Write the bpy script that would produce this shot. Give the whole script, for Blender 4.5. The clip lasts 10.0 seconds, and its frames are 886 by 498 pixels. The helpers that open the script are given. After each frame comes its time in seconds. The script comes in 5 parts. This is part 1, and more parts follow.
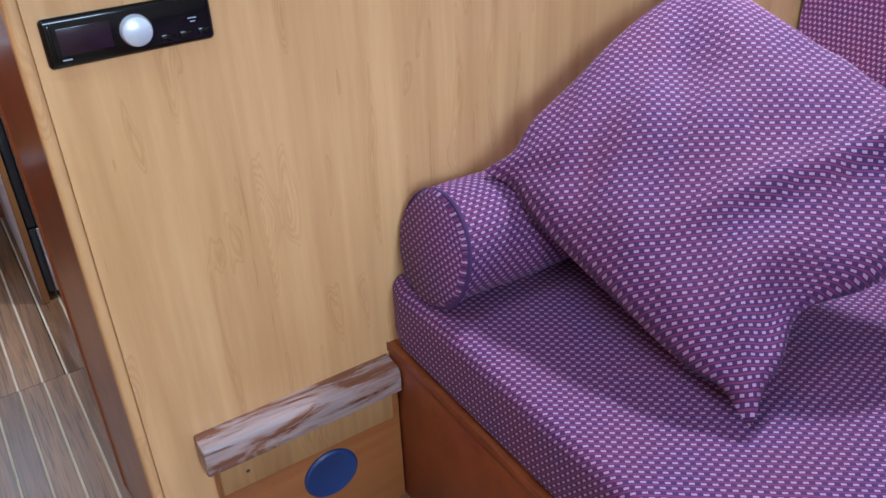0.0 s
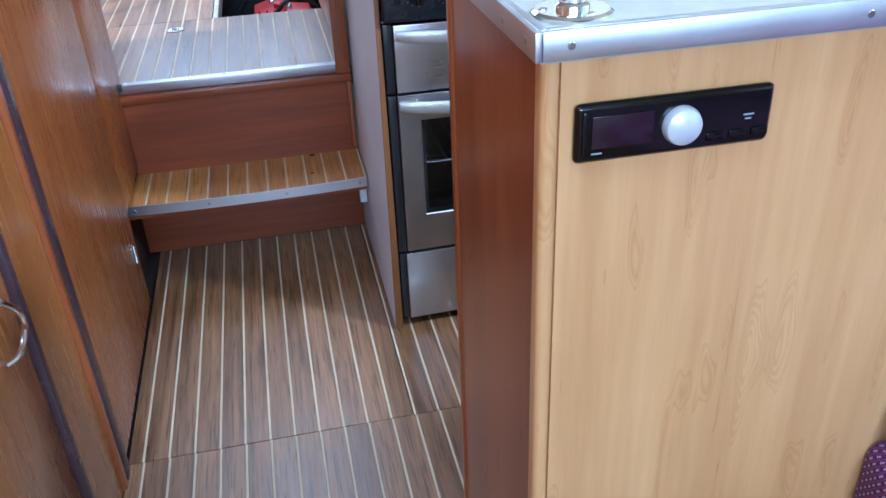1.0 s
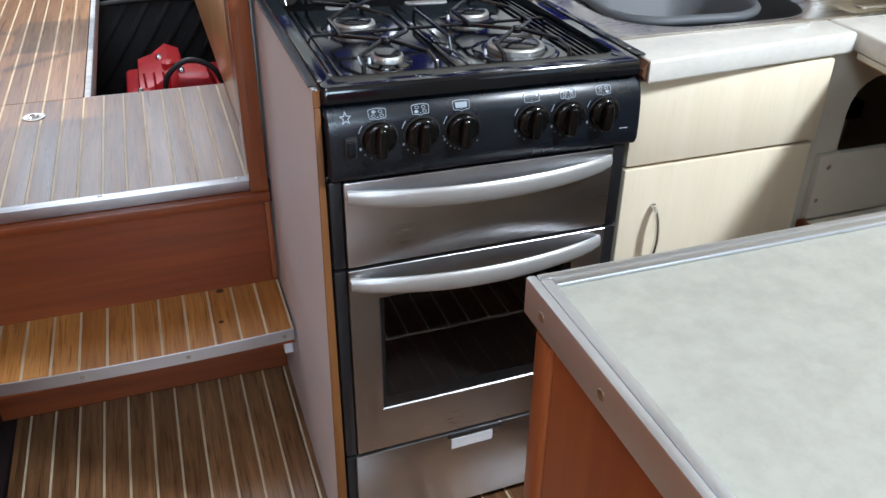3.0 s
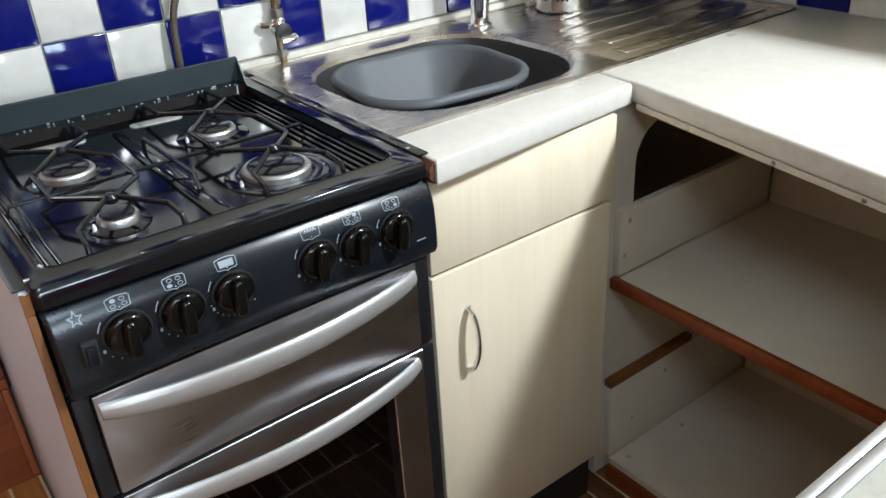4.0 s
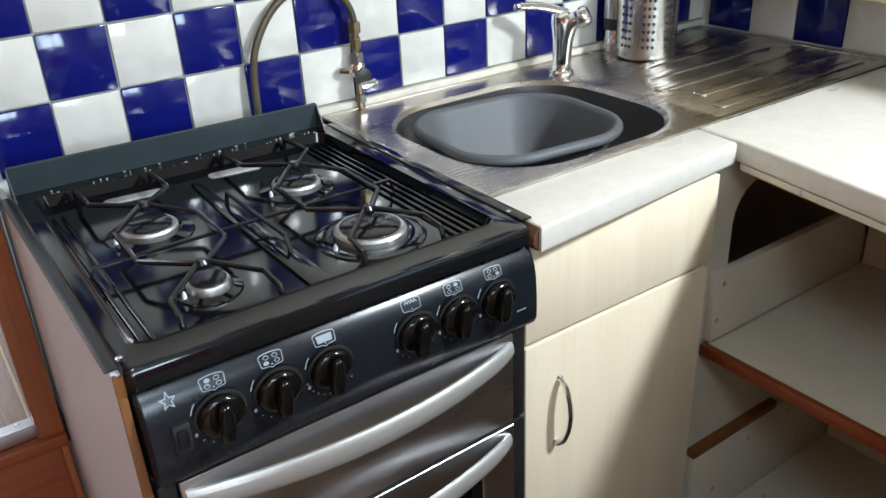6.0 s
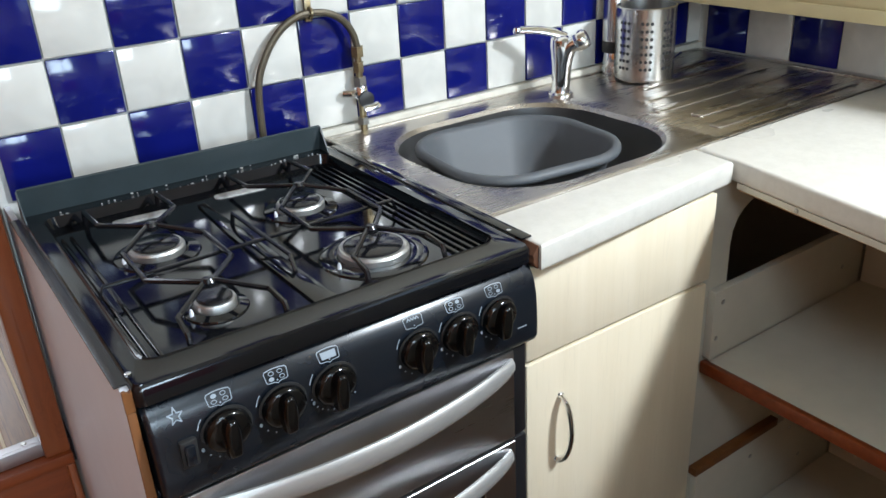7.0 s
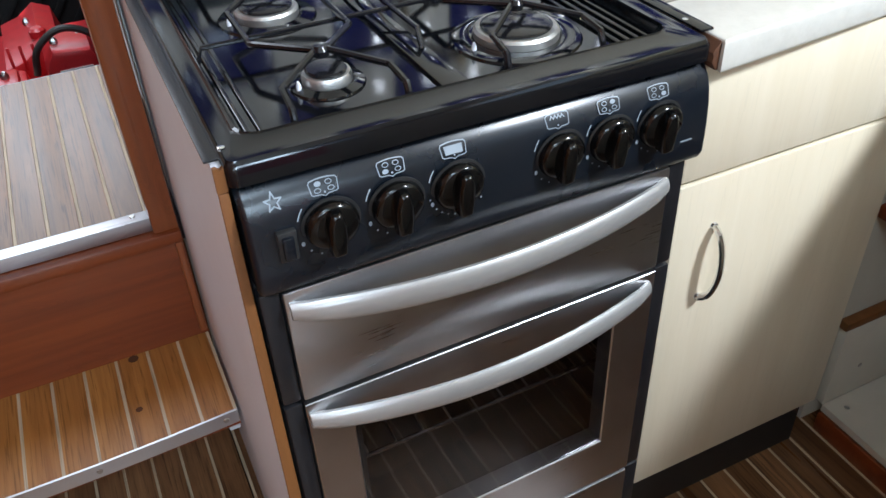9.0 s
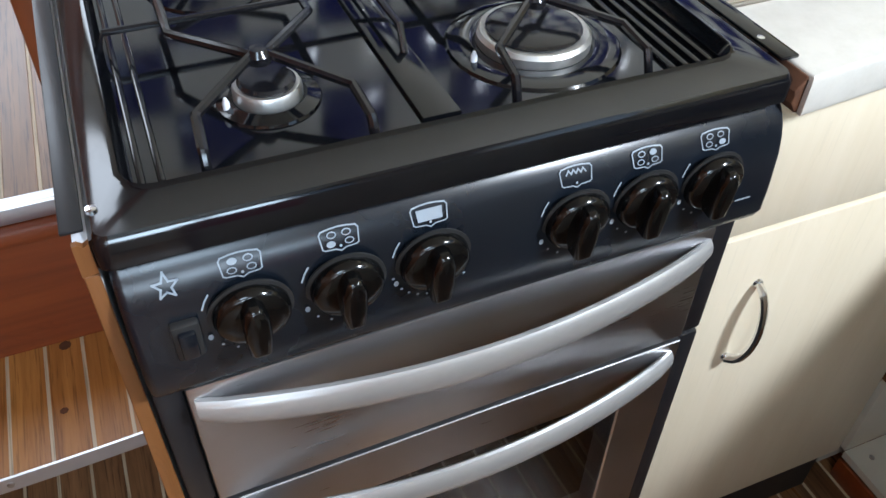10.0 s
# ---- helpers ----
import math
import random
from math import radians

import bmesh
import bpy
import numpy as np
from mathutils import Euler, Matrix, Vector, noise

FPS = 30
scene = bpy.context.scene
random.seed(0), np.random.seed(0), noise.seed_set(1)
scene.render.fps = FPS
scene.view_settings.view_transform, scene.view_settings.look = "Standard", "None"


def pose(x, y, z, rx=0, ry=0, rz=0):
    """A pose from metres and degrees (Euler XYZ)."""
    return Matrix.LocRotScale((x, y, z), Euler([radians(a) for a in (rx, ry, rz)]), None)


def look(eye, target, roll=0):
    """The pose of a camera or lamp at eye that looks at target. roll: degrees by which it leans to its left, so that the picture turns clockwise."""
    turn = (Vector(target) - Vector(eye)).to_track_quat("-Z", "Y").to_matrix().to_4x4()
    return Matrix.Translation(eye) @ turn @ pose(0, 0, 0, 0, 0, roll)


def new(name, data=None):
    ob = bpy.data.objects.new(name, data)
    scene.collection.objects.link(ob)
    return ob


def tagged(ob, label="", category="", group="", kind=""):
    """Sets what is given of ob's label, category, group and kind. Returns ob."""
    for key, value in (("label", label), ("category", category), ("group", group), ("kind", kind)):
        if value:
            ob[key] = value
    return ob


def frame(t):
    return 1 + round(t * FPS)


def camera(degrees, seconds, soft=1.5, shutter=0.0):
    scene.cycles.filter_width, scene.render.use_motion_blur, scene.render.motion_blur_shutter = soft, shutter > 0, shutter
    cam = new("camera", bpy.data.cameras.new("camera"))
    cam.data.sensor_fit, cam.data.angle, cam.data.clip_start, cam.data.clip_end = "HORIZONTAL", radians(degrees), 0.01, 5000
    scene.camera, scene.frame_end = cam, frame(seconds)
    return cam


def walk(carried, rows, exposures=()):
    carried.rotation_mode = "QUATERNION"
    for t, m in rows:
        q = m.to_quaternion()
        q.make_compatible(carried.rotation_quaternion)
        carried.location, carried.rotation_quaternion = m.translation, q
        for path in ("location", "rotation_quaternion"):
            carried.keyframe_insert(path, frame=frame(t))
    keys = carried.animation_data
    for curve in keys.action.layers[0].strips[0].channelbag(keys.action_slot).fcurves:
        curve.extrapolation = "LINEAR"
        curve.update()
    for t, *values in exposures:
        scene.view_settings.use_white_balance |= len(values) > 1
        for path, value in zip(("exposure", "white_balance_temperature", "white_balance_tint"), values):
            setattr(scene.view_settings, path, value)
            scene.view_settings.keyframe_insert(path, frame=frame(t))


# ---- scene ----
cam = camera(56.2, 10.0)
PATH = [
    (0, (-0.092, -2.014, 1.193), (0.82, -0.577, 0.142), -2.1),
    (0.2, (-0.136, -1.951, 1.198), (0.718, -0.483, 0.142), -1.5),
    (0.4, (-0.167, -1.885, 1.197), (0.582, -0.364, 0.136), -2.0),
    (0.5, (-0.175, -1.852, 1.199), (0.502, -0.3, 0.134), -2.6),
    (0.7, (-0.195, -1.795, 1.198), (0.377, -0.184, 0.16), -1.7),
    (1, (-0.22, -1.677, 1.207), (0.11, 0.017, 0.196), -2.6),
    (1.5, (-0.22, -1.538, 1.206), (-0.076, 0.183, 0.198), -0.4),
    (2, (-0.228, -1.402, 1.219), (-0.166, 0.33, 0.221), -0.6),
    (2.5, (-0.244, -1.196, 1.255), (-0.085, 0.519, 0.237), -0.2),
    (3, (-0.2, -1.075, 1.281), (0.373, 0.549, 0.263), 0.6),
    (3.1, (-0.188, -1.048, 1.284), (0.433, 0.565, 0.277), -0.1),
    (3.2, (-0.176, -1.016, 1.285), (0.485, 0.595, 0.301), -0.8),
    (4.3, (-0.077, -0.786, 1.322), (1.016, 0.59, 0.367), -4.3),
    (4.5, (-0.081, -0.75, 1.327), (0.997, 0.648, 0.387), -5.6),
    (5, (-0.103, -0.699, 1.332), (0.915, 0.755, 0.411), -4.8),
    (5.5, (-0.106, -0.701, 1.329), (0.893, 0.773, 0.418), -3.0),
    (7, (-0.121, -0.722, 1.335), (0.89, 0.778, 0.481), -3.1),
    (7.5, (-0.107, -0.732, 1.32), (0.912, 0.783, 0.502), -2.8),
    (7.9, (-0.098, -0.729, 1.28), (0.746, 0.791, 0.292), -3.8),
    (8, (-0.091, -0.725, 1.271), (0.678, 0.799, 0.229), -4.3),
    (8.2, (-0.095, -0.7, 1.234), (0.562, 0.807, 0.096), -4.3),
    (8.5, (-0.087, -0.646, 1.212), (0.537, 0.818, 0.001), -2.4),
    (9, (-0.076, -0.603, 1.242), (0.563, 0.847, 0.021), -3.0),
    (9.5, (-0.04, -0.544, 1.236), (0.799, 0.812, 0.028), -1.2),
    (9.7, (-0.009, -0.493, 1.205), (0.764, 0.881, -0.025), -0.9),
    (10, (0.047, -0.392, 1.213), (0.62, 0.94, -0.164), 1.3),
]
walk(cam, [(t, look(eye, target, roll)) for t, eye, target, roll in PATH], [(0.0, -0.10, 5600, 14), (0.5, 0.1, 4950, 12), (1.0, 0.2, 4950, 10), (2.0, 0.14, 5300, 12), (3.0, 0.05, 6250, 12), (4.5, 0.09, 6550, 10), (7.5, 0.09, 6400, 10), (10.0, 0.19, 6250, 12)])



# ---------- world and light ----------
SUN_EL, SUN_AZ = 40.0, 265.0
world = bpy.data.worlds.new("sky")
scene.world = world
world.use_nodes = True
wn = world.node_tree
sky = wn.nodes.new("ShaderNodeTexSky")
sky.sky_type, sky.sun_disc = "NISHITA", False
sky.sun_elevation, sky.sun_rotation = radians(SUN_EL), radians(SUN_AZ)
wn.links.new(sky.outputs[0], wn.nodes["Background"].inputs[0])
wn.nodes["Background"].inputs[1].default_value = 0.12


def sun_lamp():
    lamp = bpy.data.lights.new("sun", "SUN")
    lamp.energy, lamp.angle, lamp.color = 4.0, radians(0.6), (1.0, 0.93, 0.82)
    ob = new("sun", lamp)
    el, az = radians(SUN_EL), radians(SUN_AZ)
    d = Vector((math.sin(az) * math.cos(el), math.cos(az) * math.cos(el), math.sin(el)))
    ob.matrix_world = look(d * 20, (0, 0, 0))


def area_lamp(name, place, toward, w, h, watts, color=(0.90, 0.95, 1.0)):
    lamp = bpy.data.lights.new(name, "AREA")
    lamp.shape, lamp.size, lamp.size_y, lamp.energy, lamp.color = "RECTANGLE", w, h, watts, color
    new(name, lamp).matrix_world = look(place, toward)


sun_lamp()
COOL, BLUE = (0.83, 0.92, 1.0), (0.66, 0.85, 1.0)
# Added lamp at an unseen opening, placed to cast the cabinet's diagonal shadow.
area_lamp("hatch_light_galley", (1.42, -1.10, 2.07), (1.0, -0.55, 0.9), 0.21, 0.21, 52, COOL)
# Added lamp that brightens the floor and oak front from above, source unseen.
area_lamp("hatch_light_saloon", (-0.32, -1.36, 2.07), (-0.32, -1.36, 0.0), 0.52, 0.46, 15, BLUE)
# Weak added fill on the settee from starboard, no known source.
area_lamp("window_light_saloon", (1.55, -2.05, 1.5), (0.2, -2.0, 1.0), 1.3, 0.5, 2, BLUE)
# Added lamp from forward that lifts the oak front and risers.
area_lamp("window_light_fore", (-0.1, -3.2, 1.55), (-0.2, -1.0, 0.8), 1.0, 0.6, 45, BLUE)
# Two added lamps supply the wheelhouse daylight; their openings are unseen.
area_lamp("window_light_wheelhouse", (-0.4, 3.3, 1.75), (-0.3, 0.6, 0.5), 2.2, 0.8, 26, COOL)
area_lamp("hatch_light_wheelhouse", (-0.3, 1.75, 2.28), (-0.3, 1.75, 0.5), 0.9, 0.9, 20, COOL)

# ---------- building helpers ----------


def mesh_from(name, bm, mats, smooth=None):
    me = bpy.data.meshes.new(name)
    bmesh.ops.recalc_face_normals(bm, faces=bm.faces)
    bm.to_mesh(me)
    bm.free()
    for m in mats if isinstance(mats, (list, tuple)) else [mats]:
        me.materials.append(m)
    if smooth is not None:
        me.shade_smooth()
        me.set_sharp_from_angle(angle=radians(smooth))
    return me


def thing(name, place, label, category, group="", kind=""):
    ob = new(name)
    ob.empty_display_size = 0.05
    ob.location = place
    return tagged(ob, label, category, group, kind)


def world_of(ob):
    if ob is None:
        return Matrix.Identity(4)
    return world_of(ob.parent) @ ob.matrix_parent_inverse @ ob.matrix_basis


def under(ob, parent):
    ob.parent = parent
    ob.matrix_parent_inverse = world_of(parent).inverted()
    return ob


def piece(name, me, parent, m=None):
    """One of many alike pieces that share a mesh."""
    ob = new(name, me)
    if m is not None:
        ob.matrix_basis = m
    return under(ob, parent)


def part(name, bm, material, parent, label="", smooth=35):
    ob = new(name, mesh_from(name, bm, material, smooth))
    under(ob, parent)
    return tagged(ob, label) if label else ob


def solo(name, bm, material, label, category, kind="", group="", smooth=35):
    return tagged(new(name, mesh_from(name, bm, material, smooth)), label, category, group, kind)


def box(a, b, bevel=0.0, seg=2, bm=None):
    out = bm or bmesh.new()
    tmp = bmesh.new()
    bmesh.ops.create_cube(tmp, size=1)
    for v in tmp.verts:
        v.co = [(a[i] + b[i]) / 2 + v.co[i] * (b[i] - a[i]) for i in range(3)]
    if bevel:
        bmesh.ops.bevel(tmp, geom=tmp.edges[:], offset=bevel, segments=seg, affect="EDGES", profile=0.5)
    return merge(out, tmp)


def merge(out, tmp, m=None):
    if m is not None:
        tmp.transform(m)
    seen = {v: out.verts.new(v.co) for v in tmp.verts}
    for f in tmp.faces:
        nf = out.faces.new([seen[v] for v in f.verts])
        nf.material_index = f.material_index
    tmp.free()
    return out


def prism(outline, axis, lo, hi, bevel=0.0, bm=None, seg=2):
    """An outline of pairs, pushed along an axis. The pairs are the other two coordinates in order."""
    out = bm or bmesh.new()
    tmp = bmesh.new()

    def at(p, h):
        q = list(p)
        q.insert("xyz".index(axis), h)
        return q

    lowv = [tmp.verts.new(at(p, lo)) for p in outline]
    top = [tmp.verts.new(at(p, hi)) for p in outline]
    n = len(outline)
    tmp.faces.new(lowv)
    tmp.faces.new(top[::-1])
    for i in range(n):
        tmp.faces.new((lowv[i], lowv[(i + 1) % n], top[(i + 1) % n], top[i]))
    bmesh.ops.recalc_face_normals(tmp, faces=tmp.faces)
    if bevel:
        edges = [e for e in tmp.edges if len({v in lowv for v in e.verts}) == 1]
        bmesh.ops.bevel(tmp, geom=edges, offset=bevel, segments=seg, affect="EDGES", profile=0.5)
    return merge(out, tmp)


def rounded(x0, y0, x1, y1, r, n=6):
    pts = []
    for cx, cy, a in ((x1 - r, y1 - r, 0), (x0 + r, y1 - r, 90), (x0 + r, y0 + r, 180), (x1 - r, y0 + r, 270)):
        for k in range(n + 1):
            t = radians(a + 90 * k / n)
            pts.append((cx + r * math.cos(t), cy + r * math.sin(t)))
    return pts


def lathe(profile, place=(0, 0, 0), n=28, turn=None, bm=None, cap=True):
    """A profile of (radius, height) pairs spun about z, then turned and placed."""
    out = bm or bmesh.new()
    tmp = bmesh.new()
    rings = []
    for r, h in profile:
        if r < 1e-6:
            rings.append([tmp.verts.new((0, 0, h))])
        else:
            rings.append([tmp.verts.new((r * math.cos(2 * math.pi * k / n), r * math.sin(2 * math.pi * k / n), h)) for k in range(n)])
    for p, q in zip(rings, rings[1:]):
        for k in range(n):
            j = (k + 1) % n
            if len(p) == 1 and len(q) == 1:
                continue
            if len(p) == 1:
                tmp.faces.new((p[0], q[k], q[j]))
            elif len(q) == 1:
                tmp.faces.new((p[k], p[j], q[0]))
            else:
                tmp.faces.new((p[k], p[j], q[j], q[k]))
    if cap:
        for ring in (rings[0], rings[-1]):
            if len(ring) > 2:
                tmp.faces.new(ring)
    m = Matrix.Translation(place) @ (turn.to_4x4() if turn is not None else Matrix.Identity(4))
    return merge(out, tmp, m)


def tube(path, r, n=8, bm=None, closed=False, flat=1.0):
    """A round rod through the points of a path."""
    out = bm or bmesh.new()
    pts = [Vector(p) for p in path]
    rings = []
    count = len(pts)
    side = None
    for i, p in enumerate(pts):
        if closed:
            d = pts[(i + 1) % count] - pts[i - 1]
        else:
            d = pts[min(i + 1, count - 1)] - pts[max(i - 1, 0)]
        d.normalize()
        if side is None:
            side = d.orthogonal().normalized()
        side = (side - d * side.dot(d)).normalized()
        up = d.cross(side)
        rings.append([out.verts.new(p + r * (math.cos(2 * math.pi * k / n) * side + flat * math.sin(2 * math.pi * k / n) * up)) for k in range(n)])
    pairs = list(zip(rings, rings[1:])) + ([(rings[-1], rings[0])] if closed else [])
    for a, b in pairs:
        for k in range(n):
            out.faces.new((a[k], a[(k + 1) % n], b[(k + 1) % n], b[k]))
    if not closed:
        out.faces.new(rings[0][::-1])
        out.faces.new(rings[-1])
    return out


def smooth_path(points, steps=6):
    pts = [Vector(p) for p in points]
    pts = [2 * pts[0] - pts[1]] + pts + [2 * pts[-1] - pts[-2]]
    out = []
    for a, b, c, d in zip(pts, pts[1:], pts[2:], pts[3:]):
        for k in range(steps):
            t = k / steps
            out.append(0.5 * (2 * b + (c - a) * t + (2 * a - 5 * b + 4 * c - d) * t * t + (3 * b - a - 3 * c + d) * t ** 3))
    return out + [pts[-2]]


# ---------- materials ----------


class Nodes:
    def __init__(self, name):
        self.m = bpy.data.materials.new(name)
        self.m.use_nodes = True
        self.t = self.m.node_tree
        self.b = self.t.nodes["Principled BSDF"]

    def add(self, kind, **values):
        n = self.t.nodes.new(kind)
        for k, v in values.items():
            n.inputs[k.replace("_", " ")].default_value = v
        return n

    def link(self, a, b):
        self.t.links.new(a, b)

    def coords(self, scale=(1, 1, 1), turn=(0, 0, 0), kind="Object", shift=True):
        c = self.t.nodes.new("ShaderNodeTexCoord")
        m = self.t.nodes.new("ShaderNodeMapping")
        m.inputs["Scale"].default_value = scale
        m.inputs["Rotation"].default_value = [radians(a) for a in turn]
        self.link(c.outputs[kind], m.inputs["Vector"])
        if shift:
            info = self.t.nodes.new("ShaderNodeObjectInfo")
            mul = self.t.nodes.new("ShaderNodeMath")
            mul.operation = "MULTIPLY"
            mul.inputs[1].default_value = 37.0
            self.link(info.outputs["Random"], mul.inputs[0])
            self.link(mul.outputs[0], m.inputs["Location"])
        return m.outputs[0]

    def noise(self, vec, scale, detail=4, rough=0.55, distort=0.0):
        n = self.add("ShaderNodeTexNoise", Scale=scale, Detail=detail, Roughness=rough, Distortion=distort)
        self.link(vec, n.inputs["Vector"])
        return n.outputs["Fac"]

    def ramp(self, fac, stops):
        r = self.t.nodes.new("ShaderNodeValToRGB")
        els = r.color_ramp.elements
        while len(els) < len(stops):
            els.new(0.5)
        for e, (p, c) in zip(els, stops):
            e.position, e.color = p, (*c, 1) if len(c) == 3 else c
        self.link(fac, r.inputs["Fac"])
        return r.outputs["Color"]

    def mix(self, fac, a, b, mode="MIX"):
        n = self.t.nodes.new("ShaderNodeMix")
        n.data_type, n.blend_type = "RGBA", mode
        for value, slot in ((fac, 0), (a, 6), (b, 7)):
            if isinstance(value, (int, float)):
                n.inputs[slot].default_value = value
            elif isinstance(value, tuple):
                n.inputs[slot].default_value = (*value, 1)
            else:
                self.link(value, n.inputs[slot])
        return n.outputs[2]

    def math(self, op, a, b=0.0, c=0.0):
        n = self.t.nodes.new("ShaderNodeMath")
        n.operation = op
        for value, slot in ((a, 0), (b, 1), (c, 2)):
            if isinstance(value, (int, float)):
                n.inputs[slot].default_value = value
            else:
                self.link(value, n.inputs[slot])
        return n.outputs[0]

    def bump(self, height, strength=0.1, distance=0.002):
        n = self.add("ShaderNodeBump", Strength=strength, Distance=distance)
        self.link(height, n.inputs["Height"])
        self.link(n.outputs[0], self.b.inputs["Normal"])

    def set(self, color=None, rough=None, metal=None, **more):
        for value, slot in ((color, "Base Color"), (rough, "Roughness"), (metal, "Metallic")):
            if value is None:
                continue
            if isinstance(value, tuple):
                self.b.inputs[slot].default_value = (*value, 1)
            elif isinstance(value, (int, float)):
                self.b.inputs[slot].default_value = value
            else:
                self.link(value, self.b.inputs[slot])
        for k, v in more.items():
            self.b.inputs[k.replace("_", " ")].default_value = v
        return self.m


def wood(name, dark, light, along="z", rough=0.35, fine=90.0, figure=0.35, coat=0.0, shift=True):
    """Veneer: straight fine grain along an axis, flame figure in closed contours, slow colour drift."""
    n = Nodes(name)
    stretch = {"x": (0.05, 1, 1), "y": (1, 0.05, 1), "z": (1, 1, 0.05)}[along]
    flame = {"x": (0.15, 1, 1), "y": (1, 0.15, 1), "z": (1, 1, 0.15)}[along]
    v = n.coords(stretch, shift=shift)
    grain = n.noise(v, fine, 4, 0.6)
    bands = n.noise(v, 16.0, 2, 0.5)
    pores = n.noise(v, fine * 4.0, 2, 0.5)
    drift = n.noise(n.coords((1, 1, 1), shift=shift), 2.2, 2, 0.5)
    blob = n.noise(n.coords(flame, shift=shift), 34.0, 1, 0.35)
    peak = n.math("MULTIPLY", n.math("SUBTRACT", blob, 0.62), 26.0)
    wave = n.math("MULTIPLY", n.math("ABSOLUTE", n.math("SUBTRACT", n.math("FRACT", peak), 0.5)), 2.0)
    flames = n.math("MULTIPLY", n.math("MULTIPLY", wave, n.math("GREATER_THAN", peak, 0.0)), figure)
    f = n.math("ADD", n.math("MULTIPLY", grain, 0.42), n.math("MULTIPLY", bands, 0.40))
    f = n.math("ADD", f, n.math("MULTIPLY", drift, 0.22))
    f = n.math("ADD", f, n.math("MULTIPLY", flames, -0.30))
    mid = tuple((a + b) / 2 for a, b in zip(dark, light))
    c = n.ramp(f, [(0.32, dark), (0.52, mid), (0.70, light)])
    c = n.mix(n.math("MULTIPLY", n.math("GREATER_THAN", pores, 0.63), 0.09), c, tuple(a * 0.6 for a in dark))
    r = n.math("ADD", n.math("MULTIPLY", grain, 0.14), rough - 0.07)
    n.bump(n.math("ADD", grain, n.math("MULTIPLY", pores, -0.5)), 0.03, 0.0005)
    return n.set(c, r, 0.0, Coat_Weight=coat, Coat_Roughness=0.18)


def plank_wood(name, dark, light, along="y", rough=0.4):
    n = Nodes(name)
    stretch = {"x": (0.05, 1, 1), "y": (1, 0.05, 1)}[along]
    v = n.coords(stretch)
    grain = n.noise(v, 70.0, 5, 0.65, 0.6)
    broad = n.noise(v, 14.0, 3, 0.55, 1.2)
    info = n.t.nodes.new("ShaderNodeObjectInfo")
    f = n.math("ADD", n.math("MULTIPLY", grain, 0.55), n.math("MULTIPLY", broad, 0.45))
    f = n.math("ADD", f, n.math("MULTIPLY", n.math("SUBTRACT", info.outputs["Random"], 0.5), 0.16))
    c = n.ramp(f, [(0.3, dark), (0.52, tuple((a + b) / 2 for a, b in zip(dark, light))), (0.72, light)])
    marks = n.noise(n.coords((2.2, 0.5, 1), shift=False, kind="Object"), 4.0, 5, 0.6)
    c = n.mix(n.ramp(marks, [(0.56, (0, 0, 0)), (0.68, (0.45, 0.45, 0.45))]), c, tuple(a * 0.55 for a in dark))
    thin = {"x": (0.025, 1, 1), "y": (1, 0.025, 1)}[along]
    fibre = n.noise(n.coords(thin), 300.0, 3, 0.6, 0.4)
    c = n.mix(n.ramp(fibre, [(0.54, (0, 0, 0)), (0.64, (0.7, 0.7, 0.7))]), c, tuple(a * 0.62 for a in dark))
    n.bump(n.math("ADD", grain, n.math("MULTIPLY", fibre, -0.6)), 0.12, 0.0006)
    return n.set(c, n.math("ADD", n.math("MULTIPLY", broad, 0.25), rough - 0.1), 0.0)


def worn_wood(name, dark, light, bare):
    """Old varnish along x, rubbed through to bare greyish wood in long patches."""
    n = Nodes(name)
    grain = n.noise(n.coords((0.06, 1, 1), shift=False), 110.0, 4, 0.6)
    patch = n.noise(n.coords((0.22, 1, 1.3), shift=False), 22.0, 5, 0.62, 0.8)
    c = n.ramp(grain, [(0.3, dark), (0.7, light)])
    worn = n.ramp(n.math("ADD", patch, n.math("MULTIPLY", grain, 0.18)), [(0.55, (0, 0, 0)), (0.63, (1, 1, 1))])
    c = n.mix(n.math("MULTIPLY", worn, 0.75), c, n.ramp(grain, [(0.3, tuple(x * 0.7 for x in bare)), (0.6, bare)]))
    n.bump(n.math("ADD", n.math("MULTIPLY", worn, -0.8), grain), 0.25, 0.0012)
    return n.set(c, n.math("ADD", n.math("MULTIPLY", worn, 0.15), 0.26), 0.0)


def plain(name, color, rough=0.5, metal=0.0, speck=0.08, scale=60.0, bump=0.05, dist=0.0006, **more):
    """A paint, plastic or metal with slight unevenness at two scales."""
    n = Nodes(name)
    v = n.coords(shift=False)
    a = n.noise(v, scale, 4, 0.6)
    b = n.noise(v, 5.0, 3, 0.5)
    f = n.math("ADD", n.math("MULTIPLY", a, 0.5), n.math("MULTIPLY", b, 0.5))
    c = n.ramp(f, [(0.3, tuple(x * (1 - speck) for x in color)), (0.7, tuple(min(1.0, x * (1 + speck)) for x in color))])
    n.bump(a, bump, dist)
    return n.set(c, n.math("ADD", n.math("MULTIPLY", f, 0.16), rough - 0.08), metal, **more)


